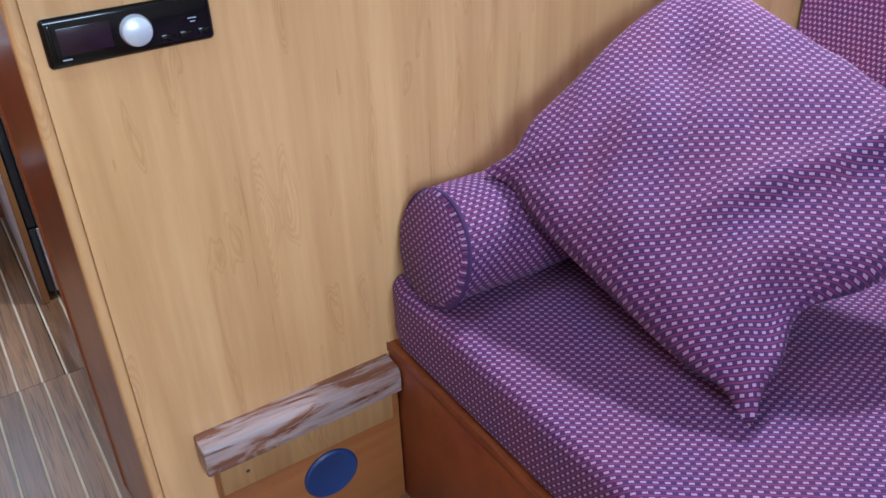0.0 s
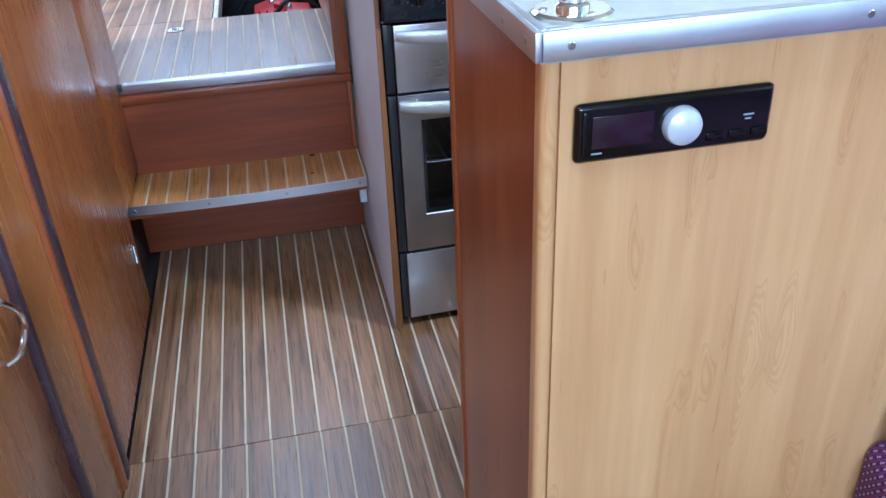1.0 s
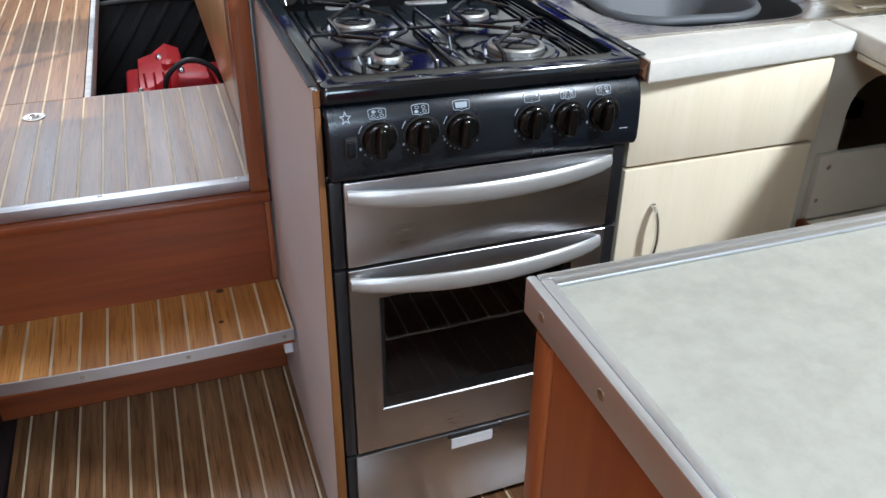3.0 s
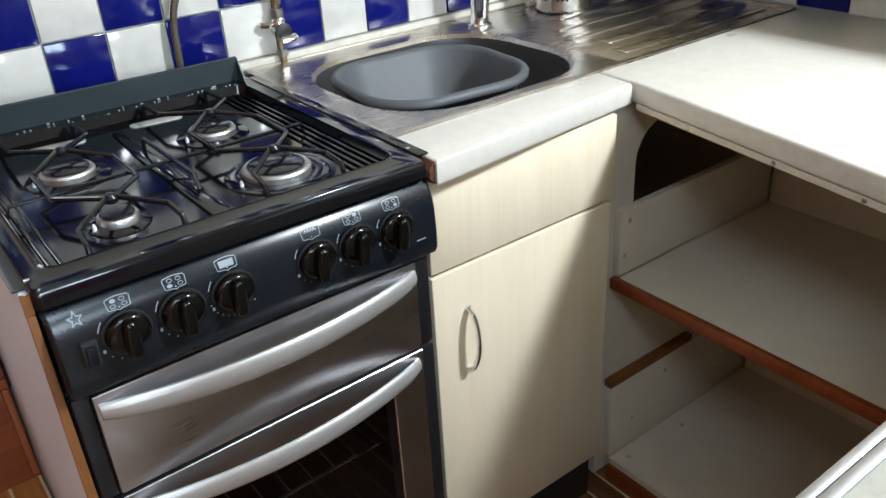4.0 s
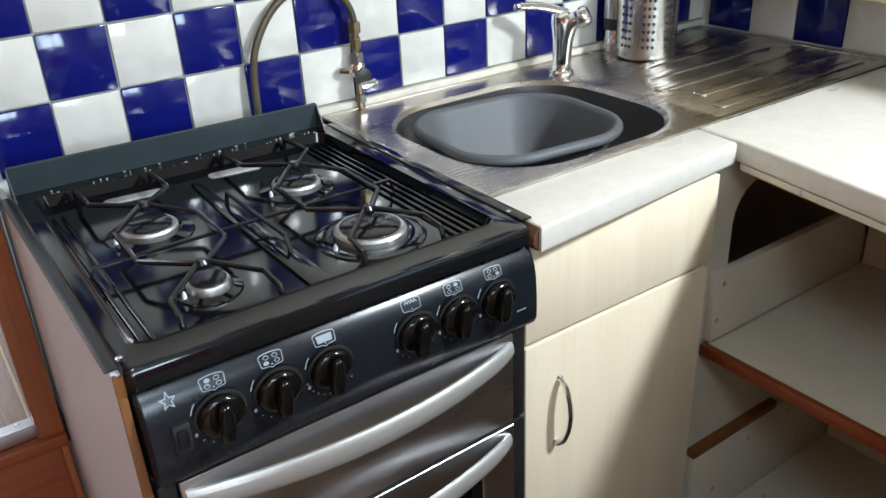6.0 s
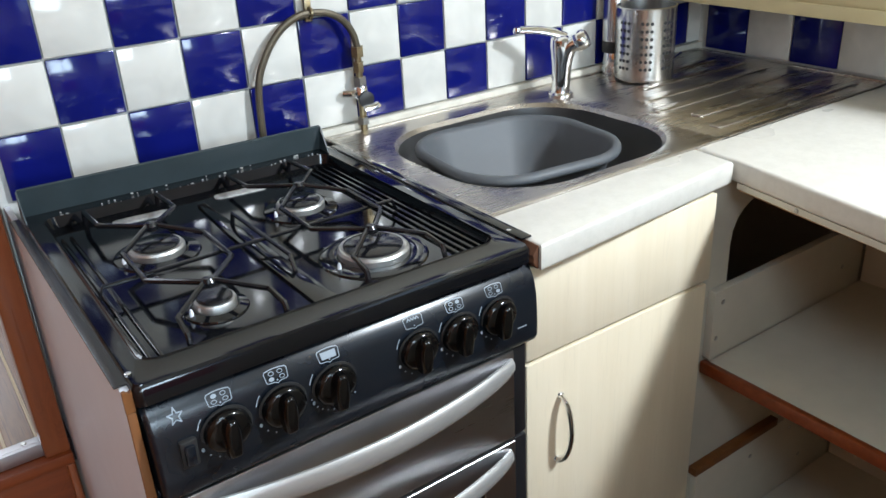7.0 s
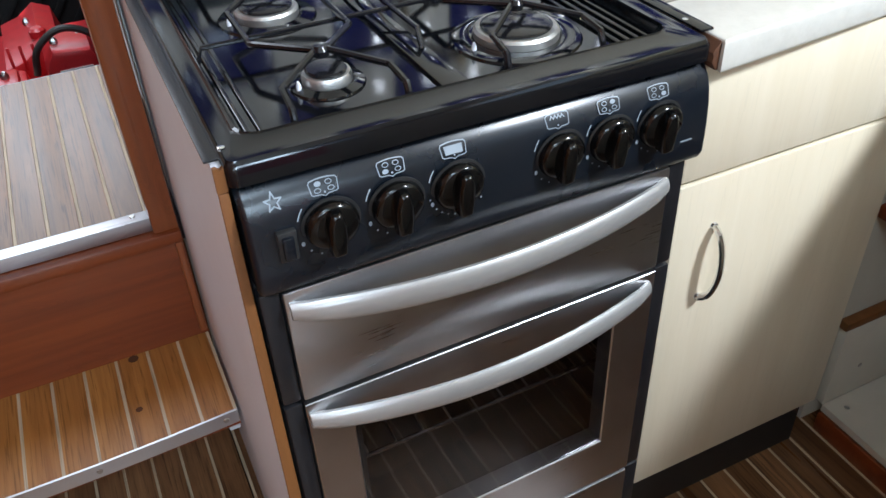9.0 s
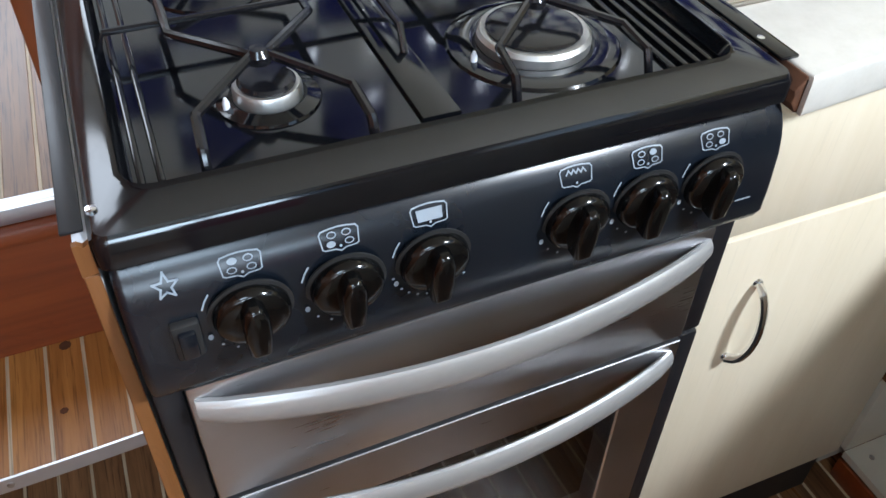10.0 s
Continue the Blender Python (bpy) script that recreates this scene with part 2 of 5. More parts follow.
def brushed(name, color, rough=0.3, along="x", relief=0.06):
    n = Nodes(name)
    stretch = {"x": (0.02, 1, 1), "y": (1, 0.02, 1), "z": (1, 1, 0.02)}[along]
    a = n.noise(n.coords(stretch, shift=False), 420.0, 3, 0.6)
    b = n.noise(n.coords(shift=False), 7.0, 4, 0.6)
    c = n.ramp(b, [(0.3, tuple(x * 0.86 for x in color)), (0.7, color)])
    r = n.math("ADD", n.math("MULTIPLY", a, 0.12), n.math("MULTIPLY", b, 0.16))
    n.bump(a, relief, 0.0004)
    return n.set(c, n.math("ADD", r, rough - 0.14), 1.0)


def fabric(name):
    """Woven upholstery: purple ground, staggered pale dashes in rows, thin wine-red threads."""
    n = Nodes(name)
    uv = n.t.nodes.new("ShaderNodeTexCoord").outputs["UV"]
    sep = n.t.nodes.new("ShaderNodeSeparateXYZ")
    wob = n.add("ShaderNodeTexNoise", Scale=18.0, Detail=2.0)
    n.link(uv, wob.inputs["Vector"])
    off = n.t.nodes.new("ShaderNodeVectorMath")
    off.operation = "MULTIPLY_ADD"
    off.inputs[1].default_value = (0.003, 0.003, 0)
    n.link(wob.outputs["Color"], off.inputs[0])
    n.link(uv, off.inputs[2])
    n.link(off.outputs[0], sep.inputs[0])
    u, v = sep.outputs[0], sep.outputs[1]
    row = n.math("MULTIPLY", v, 1 / 0.0078)
    k = n.math("FLOOR", row)
    fv = n.math("FRACT", row)
    half = n.math("MULTIPLY", n.math("FRACT", n.math("MULTIPLY", k, 0.5)), 1.0)
    fu = n.math("FRACT", n.math("ADD", n.math("MULTIPLY", u, 1 / 0.0135), half))
    du = n.math("ABSOLUTE", n.math("SUBTRACT", fu, 0.5))
    dv = n.math("ABSOLUTE", n.math("SUBTRACT", fv, 0.5))
    dash = n.math("MULTIPLY", n.math("LESS_THAN", du, 0.24), n.math("LESS_THAN", dv, 0.19))
    thread = n.math("GREATER_THAN", dv, 0.37)
    fuzz = n.noise(uv, 900.0, 2, 0.5)
    drift = n.noise(uv, 9.0, 3, 0.5)
    ground = n.ramp(drift, [(0.3, (0.022, 0.006, 0.072)), (0.7, (0.056, 0.007, 0.056))])
    c = n.mix(n.math("MULTIPLY", thread, 0.85), ground, (0.19, 0.022, 0.085))
    c = n.mix(n.math("MULTIPLY", dash, 0.9), c, (0.46, 0.245, 0.37))
    c = n.mix(n.math("MULTIPLY", fuzz, 0.35), c, (0.045, 0.010, 0.050))
    h = n.math("ADD", n.math("MULTIPLY", dash, 0.6), n.math("ADD", n.math("MULTIPLY", fuzz, 0.5), n.math("MULTIPLY", thread, 0.4)))
    n.bump(h, 0.5, 0.0012)
    return n.set(c, 0.85, 0.0, Sheen_Weight=0.02, Sheen_Roughness=0.5)


def glaze(name, color, wave=0.35):
    """Glazed hand-made tile with an uneven surface."""
    n = Nodes(name)
    v = n.coords()
    big = n.noise(v, 14.0, 2, 0.5, 0.6)
    fine = n.noise(v, 60.0, 3, 0.5)
    c = n.ramp(big, [(0.3, tuple(x * 0.88 for x in color)), (0.7, tuple(min(1, x * 1.06) for x in color))])
    n.bump(n.math("ADD", big, n.math("MULTIPLY", fine, 0.12)), wave, 0.006)
    return n.set(c, 0.10, 0.0)


def laminate(name, base, spot, rough=0.2):
    n = Nodes(name)
    v = n.coords(shift=False)
    a = n.noise(v, 45.0, 5, 0.7)
    b = n.noise(v, 6.0, 3, 0.5)
    c = n.ramp(a, [(0.35, spot), (0.6, base)])
    c = n.mix(n.math("MULTIPLY", b, 0.25), c, tuple(x * 0.85 for x in base))
    n.bump(a, 0.04, 0.0005)
    return n.set(c, n.math("ADD", n.math("MULTIPLY", b, 0.2), rough), 0.0)


TEAK_DECK = plank_wood("teak_plank", (0.085, 0.036, 0.015), (0.36, 0.182, 0.080), "y", 0.29)
TEAK_STEP = plank_wood("teak_step_plank", (0.30, 0.105, 0.020), (0.58, 0.268, 0.066), "y", 0.40)
HOLLY = plank_wood("pale_inlay", (0.50, 0.395, 0.255), (0.68, 0.565, 0.39), "y", 0.45)
HONEY = wood("honey_teak_veneer", (0.270, 0.086, 0.017), (0.400, 0.146, 0.034), "z", 0.26, 70, 0.22, 0.5)
HONEY_RED = wood("reddish_teak_veneer", (0.225, 0.060, 0.012), (0.350, 0.112, 0.026), "z", 0.28, 80, 0.18, 0.4)
# Colour of the plum mouldings, also the painted shade of the port panel gap.
DARK_TRIM_AND_GAP = plain("dark_plum_trim_and_gap", (0.050, 0.026, 0.032), 0.26, 0, 0.25, 60, 0.05)
OAK = wood("pale_oak_veneer", (0.52, 0.262, 0.098), (0.76, 0.450, 0.200), "z", 0.30, 55, 0.40, 0.3)
MAHOGANY = wood("red_mahogany", (0.17, 0.040, 0.012), (0.34, 0.100, 0.032), "z", 0.3, 80, 0.22, 0.35)
MAHOGANY_H = wood("red_mahogany_lengthwise", (0.135, 0.024, 0.006), (0.280, 0.066, 0.016), "x", 0.40, 80, 0.22, 0.05)
RAW_EDGE = wood("bare_wood_edge", (0.26, 0.12, 0.04), (0.50, 0.28, 0.11), "z", 0.5, 80, 0.3)
RAIL_WOOD = worn_wood("worn_rail_wood", (0.115, 0.042, 0.024), (0.24, 0.10, 0.055), (0.37, 0.28, 0.26))
PLY = wood("orange_ply", (0.25, 0.078, 0.020), (0.40, 0.150, 0.045), "x", 0.4, 60, 0.3)
GAP = plain("dark_recess", (0.022, 0.012, 0.012), 0.6, Specular_IOR_Level=0.25)
DARK_EDGE = wood("dark_bare_edge", (0.13, 0.044, 0.011), (0.24, 0.095, 0.026), "z", 0.5, 80, 0.2)
WHITE = plain("white_melamine", (0.80, 0.83, 0.89), 0.52, 0, 0.03, 30, 0.02, Specular_IOR_Level=0.3)
SHELF_WHITE = plain("dull_white_board", (0.60, 0.565, 0.475), 0.5, 0, 0.06, 20, 0.05)
CREAM = wood("cream_foil_front", (0.77, 0.67, 0.49), (0.86, 0.77, 0.60), "z", 0.4, 60, 0.12)
TOP_WHITE = laminate("white_worktop_laminate", (0.66, 0.635, 0.575), (0.60, 0.575, 0.515))
TOP_GREY = laminate("grey_green_laminate", (0.36, 0.345, 0.290), (0.305, 0.292, 0.245), 0.42)
ALU = brushed("aluminium", (0.66, 0.67, 0.70), 0.40, "x", 0.02)
ALU_Y = brushed("aluminium_lengthwise", (0.70, 0.71, 0.74), 0.44, "y", 0.02)
STEEL = brushed("stainless_front", (0.57, 0.57, 0.59), 0.31, "x", 0.008)
SINK_STEEL = brushed("stainless_sink", (0.56, 0.52, 0.47), 0.28, "x", 0.004)
BASIN_STEEL = brushed("satin_basin_steel", (0.36, 0.36, 0.36), 0.36, "x")
CHROME = plain("chrome", (0.80, 0.81, 0.83), 0.11, 1.0, 0.02, 40, 0.0)
DULL_CHROME = plain("dull_metal", (0.45, 0.44, 0.42), 0.32, 1.0, 0.2, 90, 0.1)
BRASS = plain("tarnished_brass", (0.34, 0.27, 0.16), 0.38, 1.0, 0.3, 80, 0.15)
PIPE = plain("aged_copper_pipe", (0.12, 0.10, 0.07), 0.48, 0.6, 0.25, 60, 0.1)
ENAMEL = plain("black_enamel", (0.004, 0.0045, 0.006), 0.10, 0, 0.3, 30, 0.0, Specular_IOR_Level=0.50)
BLACK = plain("black_panel_paint", (0.005, 0.008, 0.013), 0.28, 0, 0.2, 9, 0.0, Specular_IOR_Level=0.62)
SPLASH = plain("dark_splash_plate", (0.032, 0.045, 0.050), 0.42, 0, 0.2, 25, 0.04)
IRON = plain("black_wire_enamel", (0.009, 0.009, 0.011), 0.18, 0, 0.3, 90, 0.06)
GLOSS_BLACK = plain("gloss_black_plastic", (0.004, 0.004, 0.004), 0.12, 0, 0.2, 60, 0.0, Specular_IOR_Level=0.50)
SIDE_GREY = plain("dark_grey_column", (0.012, 0.012, 0.014), 0.34, 0, 0.1, 80, 0.04)
BURNER = plain("burner_aluminium", (0.66, 0.66, 0.64), 0.46, 1.0, 0.15, 120, 0.1)
SOOT = plain("worn_burner_mark", (0.46, 0.46, 0.45), 0.5, 0.3, 0.6, 140, 0.2)
HANDLE = plain("silver_paint", (0.50, 0.50, 0.49), 0.34, 0.55, 0.04, 60, 0.0)
PRINT = plain("pale_print", (0.29, 0.34, 0.39), 0.5, 0, 0.04)
OVEN_DARK = plain("oven_enamel", (0.022, 0.020, 0.018), 0.4, 0, 0.4, 50, 0.05)
BOWL_GREY = plain("grey_plastic", (0.085, 0.092, 0.100), 0.52, 0, 0.06, 60, 0.03)
BLUE_TILE = glaze("cobalt_tile", (0.0045, 0.0075, 0.125), 0.16)
WHITE_TILE = glaze("white_tile", (0.65, 0.64, 0.595), 0.10)
GROUT = plain("grout", (0.60, 0.60, 0.57), 0.8, 0, 0.1, 150, 0.3)
SEALANT = plain("yellowed_sealant", (0.60, 0.57, 0.49), 0.5, 0, 0.2, 30, 0.1)
RED = plain("red_engine_paint", (0.55, 0.028, 0.035), 0.3, 0, 0.2, 40, 0.1)
RED_CLOTH = plain("red_cloth", (0.55, 0.04, 0.05), 0.9, 0, 0.15, 300, 0.4)
FOAM = plain("black_soundproofing", (0.018, 0.019, 0.020), 0.7, 0, 0.4, 50, 0.2)
RUBBER = plain("black_rubber", (0.02, 0.02, 0.02), 0.5)
BLUE_PLASTIC = plain("blue_plastic", (0.012, 0.035, 0.13), 0.45, 0, 0.15, 40, 0.1)
SILVER = plain("silver_knob", (0.60, 0.62, 0.66), 0.30, 0.25, 0.02, 60, 0.0)
DISPLAY = plain("dark_display", (0.020, 0.009, 0.016), 0.15, 0, 0.1, 60, 0.0)
STICKER = plain("paper_sticker", (0.70, 0.72, 0.74), 0.5)
PAINT = plain("cream_cabin_paint", (0.66, 0.62, 0.52), 0.5, 0, 0.04, 20, 0.05)
LOCKER = plain("beige_locker_face", (0.52, 0.44, 0.25), 0.5, 0, 0.08, 18, 0.05)
CHIP = plain("damp_chipboard", (0.10, 0.038, 0.016), 0.8, 0, 0.4, 120, 0.5)
GREY_EDGE = plain("grey_painted_edge", (0.42, 0.44, 0.46), 0.6, 0, 0.35, 40, 0.2)
FABRIC = fabric("purple_woven_upholstery")


def glass_material():
    n = Nodes("oven_glass")
    return n.set((0.46, 0.46, 0.48), 0.03, 0.0, Transmission_Weight=1.0, IOR=1.45)


GLASS = glass_material()

# ---------- the setting ----------
FLOOR_X0, FLOOR_X1, BOW_Y, STERN_Y = -0.625, 1.6, -3.3, 0.56


def wall_with_hole(name, axis, lo, hi, span, hole, material, label):
    """A wall as thick as lo to hi along an axis, over span (a0, z0, a1, z1), with an opening through it."""
    a0, z0, a1, z1 = span
    h0, k0, h1, k1 = hole
    bm = bmesh.new()
    for p, q in (((a0, z0), (a1, k0)), ((a0, k1), (a1, z1)), ((a0, k0), (h0, k1)), ((h1, k0), (a1, k1))):
        if q[0] - p[0] > 1e-4 and q[1] - p[1] > 1e-4:
            if axis == "x":
                box((lo, p[0], p[1]), (hi, q[0], q[1]), bm=bm)
            else:
                box((p[0], lo, p[1]), (q[0], hi, q[1]), bm=bm)
    return solo(name, bm, material, label, "wall", "structure")


floor = solo("floor", box((-0.72, BOW_Y, -0.06), (1.66, STERN_Y + 0.02, -0.012)), GAP, "teak plank cabin floor with pale inlay strips", "floor", "structure")
upper_bm = box((-2.2, 0.58, 0.44), (-0.40, 3.5, 0.488))
box((-0.40, 0.58, 0.44), (1.9, 1.215, 0.488), bm=upper_bm)
box((-0.02, 1.215, 0.44), (1.9, 3.5, 0.488), bm=upper_bm)
box((-0.40, 2.7, 0.44), (-0.02, 3.5, 0.488), bm=upper_bm)
upper_floor = solo("upper_floor", upper_bm, GAP, "raised wheelhouse floor of striped teak with an open hatch", "floor", "structure")

# Ceiling out of view; its two openings were added for the overhead lamps.
bm = bmesh.new()
for p, q in (((-0.75, BOW_Y), (1.7, -1.61)), ((-0.75, -1.61), (-0.60, -1.11)), ((-0.04, -1.61), (1.25, -1.11)), ((1.25, -1.61), (1.7, -1.27)), ((-0.75, -1.11), (1.25, -0.93)), ((1.59, -1.27), (1.7, -0.93)), ((-0.75, -0.93), (1.7, 0.62))):
    box((p[0], p[1], 2.08), (q[0], q[1], 2.14), bm=bm)
solo("ceiling", bm, PAINT, "cream cabin ceiling out of view with two added light openings", "ceiling", "structure")
# Wheelhouse ceiling out of view; the roof opening goes with its added lamp.
bm = box((-2.2, 0.62, 2.30), (-0.75, 3.5, 2.36))
box((0.15, 0.62, 2.30), (1.9, 3.5, 2.36), bm=bm)
box((-0.75, 0.62, 2.30), (0.15, 1.30, 2.36), bm=bm)
box((-0.75, 2.20, 2.30), (0.15, 3.5, 2.36), bm=bm)
solo("ceiling", bm, PAINT, "cream wheelhouse ceiling out of view with an added roof opening", "ceiling", "structure")
# Bulkhead out of view, with a wide opening added around the fore lamp.
wall_with_hole("wall_bow", "y", BOW_Y - 0.05, BOW_Y, (-0.75, 0, 1.7, 2.08), (-0.45, 1.2, 0.85, 1.9), PAINT, "cream bow bulkhead out of view, opened for the added fore light")
# Added opening in the hull side for the saloon fill lamp.
stb = wall_with_hole("wall_starboard", "x", 1.6, 1.66, (BOW_Y, 0, -1.25, 2.08), (-2.75, 1.2, -1.40, 1.8), PAINT, "cream hull side with an added opening for the saloon fill")
# High opening added out of view so that sky light enters the galley.
wall_with_hole("wall_starboard_galley", "x", 1.6, 1.66, (-1.25, 0, 0.62, 2.08), (-1.2, 1.5, -0.3, 1.97), PAINT, "cream hull side with an added high opening for sky light")
solo("wall_above_steps", box((-0.72, 0.585, 2.0), (-0.015, 0.66, 2.08)), MAHOGANY, "mahogany beam over the step opening", "wall", "structure")
# Aft wall out of view, its wide opening added for the lamp behind the steps.
wall_with_hole("wall_wheelhouse_aft", "y", 3.5, 3.56, (-2.2, 0.44, 1.9, 2.3), (-1.9, 1.2, 1.7, 2.15), PAINT, "cream wheelhouse wall out of view with a wide added opening")
wall_with_hole("wall_wheelhouse_port", "x", -2.26, -2.2, (0.58, 0.44, 3.56, 2.36), (0.9, 1.25, 2.6, 2.1), PAINT, "cream wheelhouse side wall with a window")
wall_with_hole("wall_wheelhouse_starboard", "x", 1.9, 1.96, (0.66, 0.44, 3.56, 2.36), (1.2, 1.3, 2.9, 2.1), PAINT, "cream wheelhouse side wall with a window")
solo("wall_wheelhouse_front", box((-2.2, 0.585, 0.49), (-0.72, 0.65, 2.3)), MAHOGANY, "mahogany bulkhead beside the step opening", "wall", "structure")

# Galley back wall that carries the tiles.
tile_wall = solo("wall_galley", box((-0.015, 0.618, 0.0), (1.66, 0.67, 2.3)), GROUT, "galley bulkhead behind chequered tiles", "wall", "structure")

# Port side: veneered wall, a hinged locker panel and a low cupboard door.
port = thing("wall_port", (-0.64, -1.0, 0), "honey-coloured veneered cabin side with flush cupboard doors", "wall", kind="structure")
bm = box((-0.70, -0.40, 0.0), (-0.650, -0.30, 2.08))
box((-0.70, -0.30, 0.0), (-0.658, 0.585, 2.08), bm=bm)
box((-0.70, BOW_Y, 0.0), (-0.658, -0.40, 2.08), bm=bm)
part("backing", bm, GAP, port)
bm = box((-0.657, BOW_Y, 0.690), (-0.630, -0.573, 2.08))
box((-0.657, -0.573, 0.0), (-0.630, -0.398, 2.08), bm=bm)
box((-0.657, BOW_Y, 0.0), (-0.630, -1.262, 0.690), bm=bm)
bmesh.ops.remove_doubles(bm, verts=bm.verts, dist=0.0001)
part("near_panel", bm, HONEY, port)
part("edge_strip", prism([(-0.657, -0.397), (-0.629, -0.397), (-0.622, -0.391), (-0.622, -0.379), (-0.629, -0.373), (-0.657, -0.373)], "z", 0.0, 2.08), MAHOGANY, port, "rounded edge strip")
# Proud dark strip that stands in for the shaded recess between the panels.
part("cover_strip", prism([(-0.649, -0.3725), (-0.627, -0.3725), (-0.6225, -0.366), (-0.6225, -0.335), (-0.627, -0.3265), (-0.649, -0.3265)], "z", 0.0, 2.08), DARK_TRIM_AND_GAP, port, "dark plum strip in place of the shaded gap")
part("far_panel", box((-0.657, -0.326, 0.012), (-0.630, 0.27, 2.08), 0.003), HONEY_RED, port)
part("end_strip", box((-0.657, 0.272, 0.27), (-0.634, 0.556, 2.08), 0.003), HONEY_RED, port)

cupboard = thing("cupboard_door", (-0.64, -0.9, 0.03), "low honey-veneer cupboard door with a chrome bow handle", "door")
part("door_panel", box((-0.656, -1.25, 0.03), (-0.632, -0.588, 0.674), 0.003), HONEY, cupboard)
for z0, z1 in ((0.675, 0.6835), (0.6865, 0.695)):
    part("top_moulding", box((-0.654, -1.262, z0), (-0.621, -0.566, z1), 0.003), DARK_TRIM_AND_GAP, cupboard, "dark plum moulding")
part("side_moulding", box((-0.654, -0.5875, 0.03), (-0.621, -0.568, 0.6745), 0.004), DARK_TRIM_AND_GAP, cupboard, "dark plum moulding")
bow = smooth_path([(-0.632, -0.684, 0.634), (-0.617, -0.672, 0.624), (-0.607, -0.656, 0.602), (-0.604, -0.648, 0.577), (-0.608, -0.656, 0.552), (-0.617, -0.670, 0.535), (-0.632, -0.678, 0.528)], 5)
part("handle", tube(bow, 0.0045, 8), CHROME, cupboard, "chrome bow handle")
part("catch", box((-0.634, -0.583, 0.292), (-0.624, -0.573, 0.306), 0.002), DULL_CHROME, cupboard, "small metal catch")


def hinge(y, z):
    h = thing("hinge", (-0.63, y, z), "small chromed hinge on the veneered panel", "hinge", "hinges on the locker panel")
    bm = box((-0.631, y - 0.014, z - 0.022), (-0.627, y - 0.003, z + 0.022), 0.001)
    box((-0.631, y + 0.003, z - 0.022), (-0.627, y + 0.014, z + 0.022), 0.001, bm=bm)
    part("leaf", bm, DULL_CHROME, h)
    part("pin", tube([(-0.625, y, z - 0.024), (-0.625, y, z + 0.024)], 0.0035, 10), CHROME, h)


for hy, hz in ((0.207, 0.86), (0.210, 0.192), (-0.25, 1.0)):
    hinge(hy, hz)

# Step well: risers, posts, sill.
frame_ob = thing("door_frame", (-0.33, 0.58, 0.5), "red mahogany frame round the step opening", "door frame", kind="structure")
part("post", box((-0.062, 0.556, 0.478), (-0.022, 0.640, 2.0), 0.004), MAHOGANY, frame_ob)
part("post", box((-0.668, 0.556, 0.478), (-0.640, 0.640, 2.0), 0.004), MAHOGANY, frame_ob)
part("sill", box((-0.668, 0.548, 0.456), (-0.022, 0.64, 0.478), 0.004), MAHOGANY_H, frame_ob)
part("riser_panel", box((-0.668, 0.562, 0.0), (-0.022, 0.578, 0.455)), MAHOGANY_H, frame_ob)
part("edge_bead", box((-0.036, 0.550, 0.262), (-0.024, 0.562, 0.455), 0.003), MAHOGANY, frame_ob)
part("inner_lining", box((-0.040, 0.66, 0.49), (-0.018, 2.7, 1.1), 0.003), OAK, frame_ob, "pale wooden lining")
nosing = thing("nosing", (-0.33, 0.57, 0.48), "scratched aluminium nosing strip on the upper floor edge", "trim")
bm = box((-0.634, 0.566, 0.480), (-0.060, 0.574, 0.5045), 0.001)
box((-0.634, 0.574, 0.5005), (-0.060, 0.592, 0.5045), 0.001, bm=bm)
part("strip", bm, ALU, nosing)
for sx in (-0.62, -0.36, -0.085):
    part("screw", lathe([(0.0, 0.0), (0.005, 0.0), (0.004, 0.0018), (0.0, 0.0022)], (sx, 0.583, 0.5044), 10), DULL_CHROME, nosing)
part("corner_cap", box((-0.640, 0.560, 0.490), (-0.626, 0.575, 0.509), 0.003), RUBBER, nosing, "black corner cap")

step = thing("step", (-0.33, 0.45, 0.23), "teak-planked step with a bowed aluminium edge", "step")


def step_front(x):
    u = (x + 0.335) / 0.315
    return 0.346 + 0.012 * u * u


for i in range(14):
    x0 = -0.601 + 0.0522 * (i - 1) + 0.0025
    x1 = x0 + 0.0522 - 0.005
    x0, x1 = max(x0, -0.655), min(x1, -0.024)
    if x1 - x0 < 0.004:
        continue
    part("plank", prism([(x0, step_front(x0)), (x1, step_front(x1)), (x1, 0.561), (x0, 0.561)], "z", 0.236, 0.25), TEAK_STEP, step)
    if x1 + 0.005 < -0.02:
        part("inlay_strip", prism([(x1, step_front(x1)), (x1 + 0.005, step_front(x1)), (x1 + 0.005, 0.561), (x1, 0.561)], "z", 0.236, 0.2498), HOLLY, step)
part("board", prism([(-0.655, 0.360), (-0.335, 0.350), (-0.024, 0.360), (-0.024, 0.561), (-0.655, 0.561)], "z", 0.214, 0.2355), MAHOGANY_H, step)
xs = [-0.655 + 0.63 * k / 12 for k in range(13)]
edge = [(x, step_front(x) - 0.004) for x in xs] + [(x, step_front(x) - 0.0003) for x in reversed(xs)]
part("nosing", prism(edge, "z", 0.226, 0.2525), ALU, step, "bowed aluminium nosing")
for sx in (-0.63, -0.44, -0.24, -0.045):
    turn = Euler((radians(90), 0, 0)).to_matrix()
    part("screw", lathe([(0.0, 0.0), (0.005, 0.0), (0.004, 0.0018), (0.0, 0.0022)], (sx, step_front(sx) - 0.004, 0.239), 10, turn), DULL_CHROME, step)
part("bracket", box((-0.042, 0.41, 0.15), (-0.023, 0.43, 0.2138), 0.002), WHITE, step, "white support bracket")
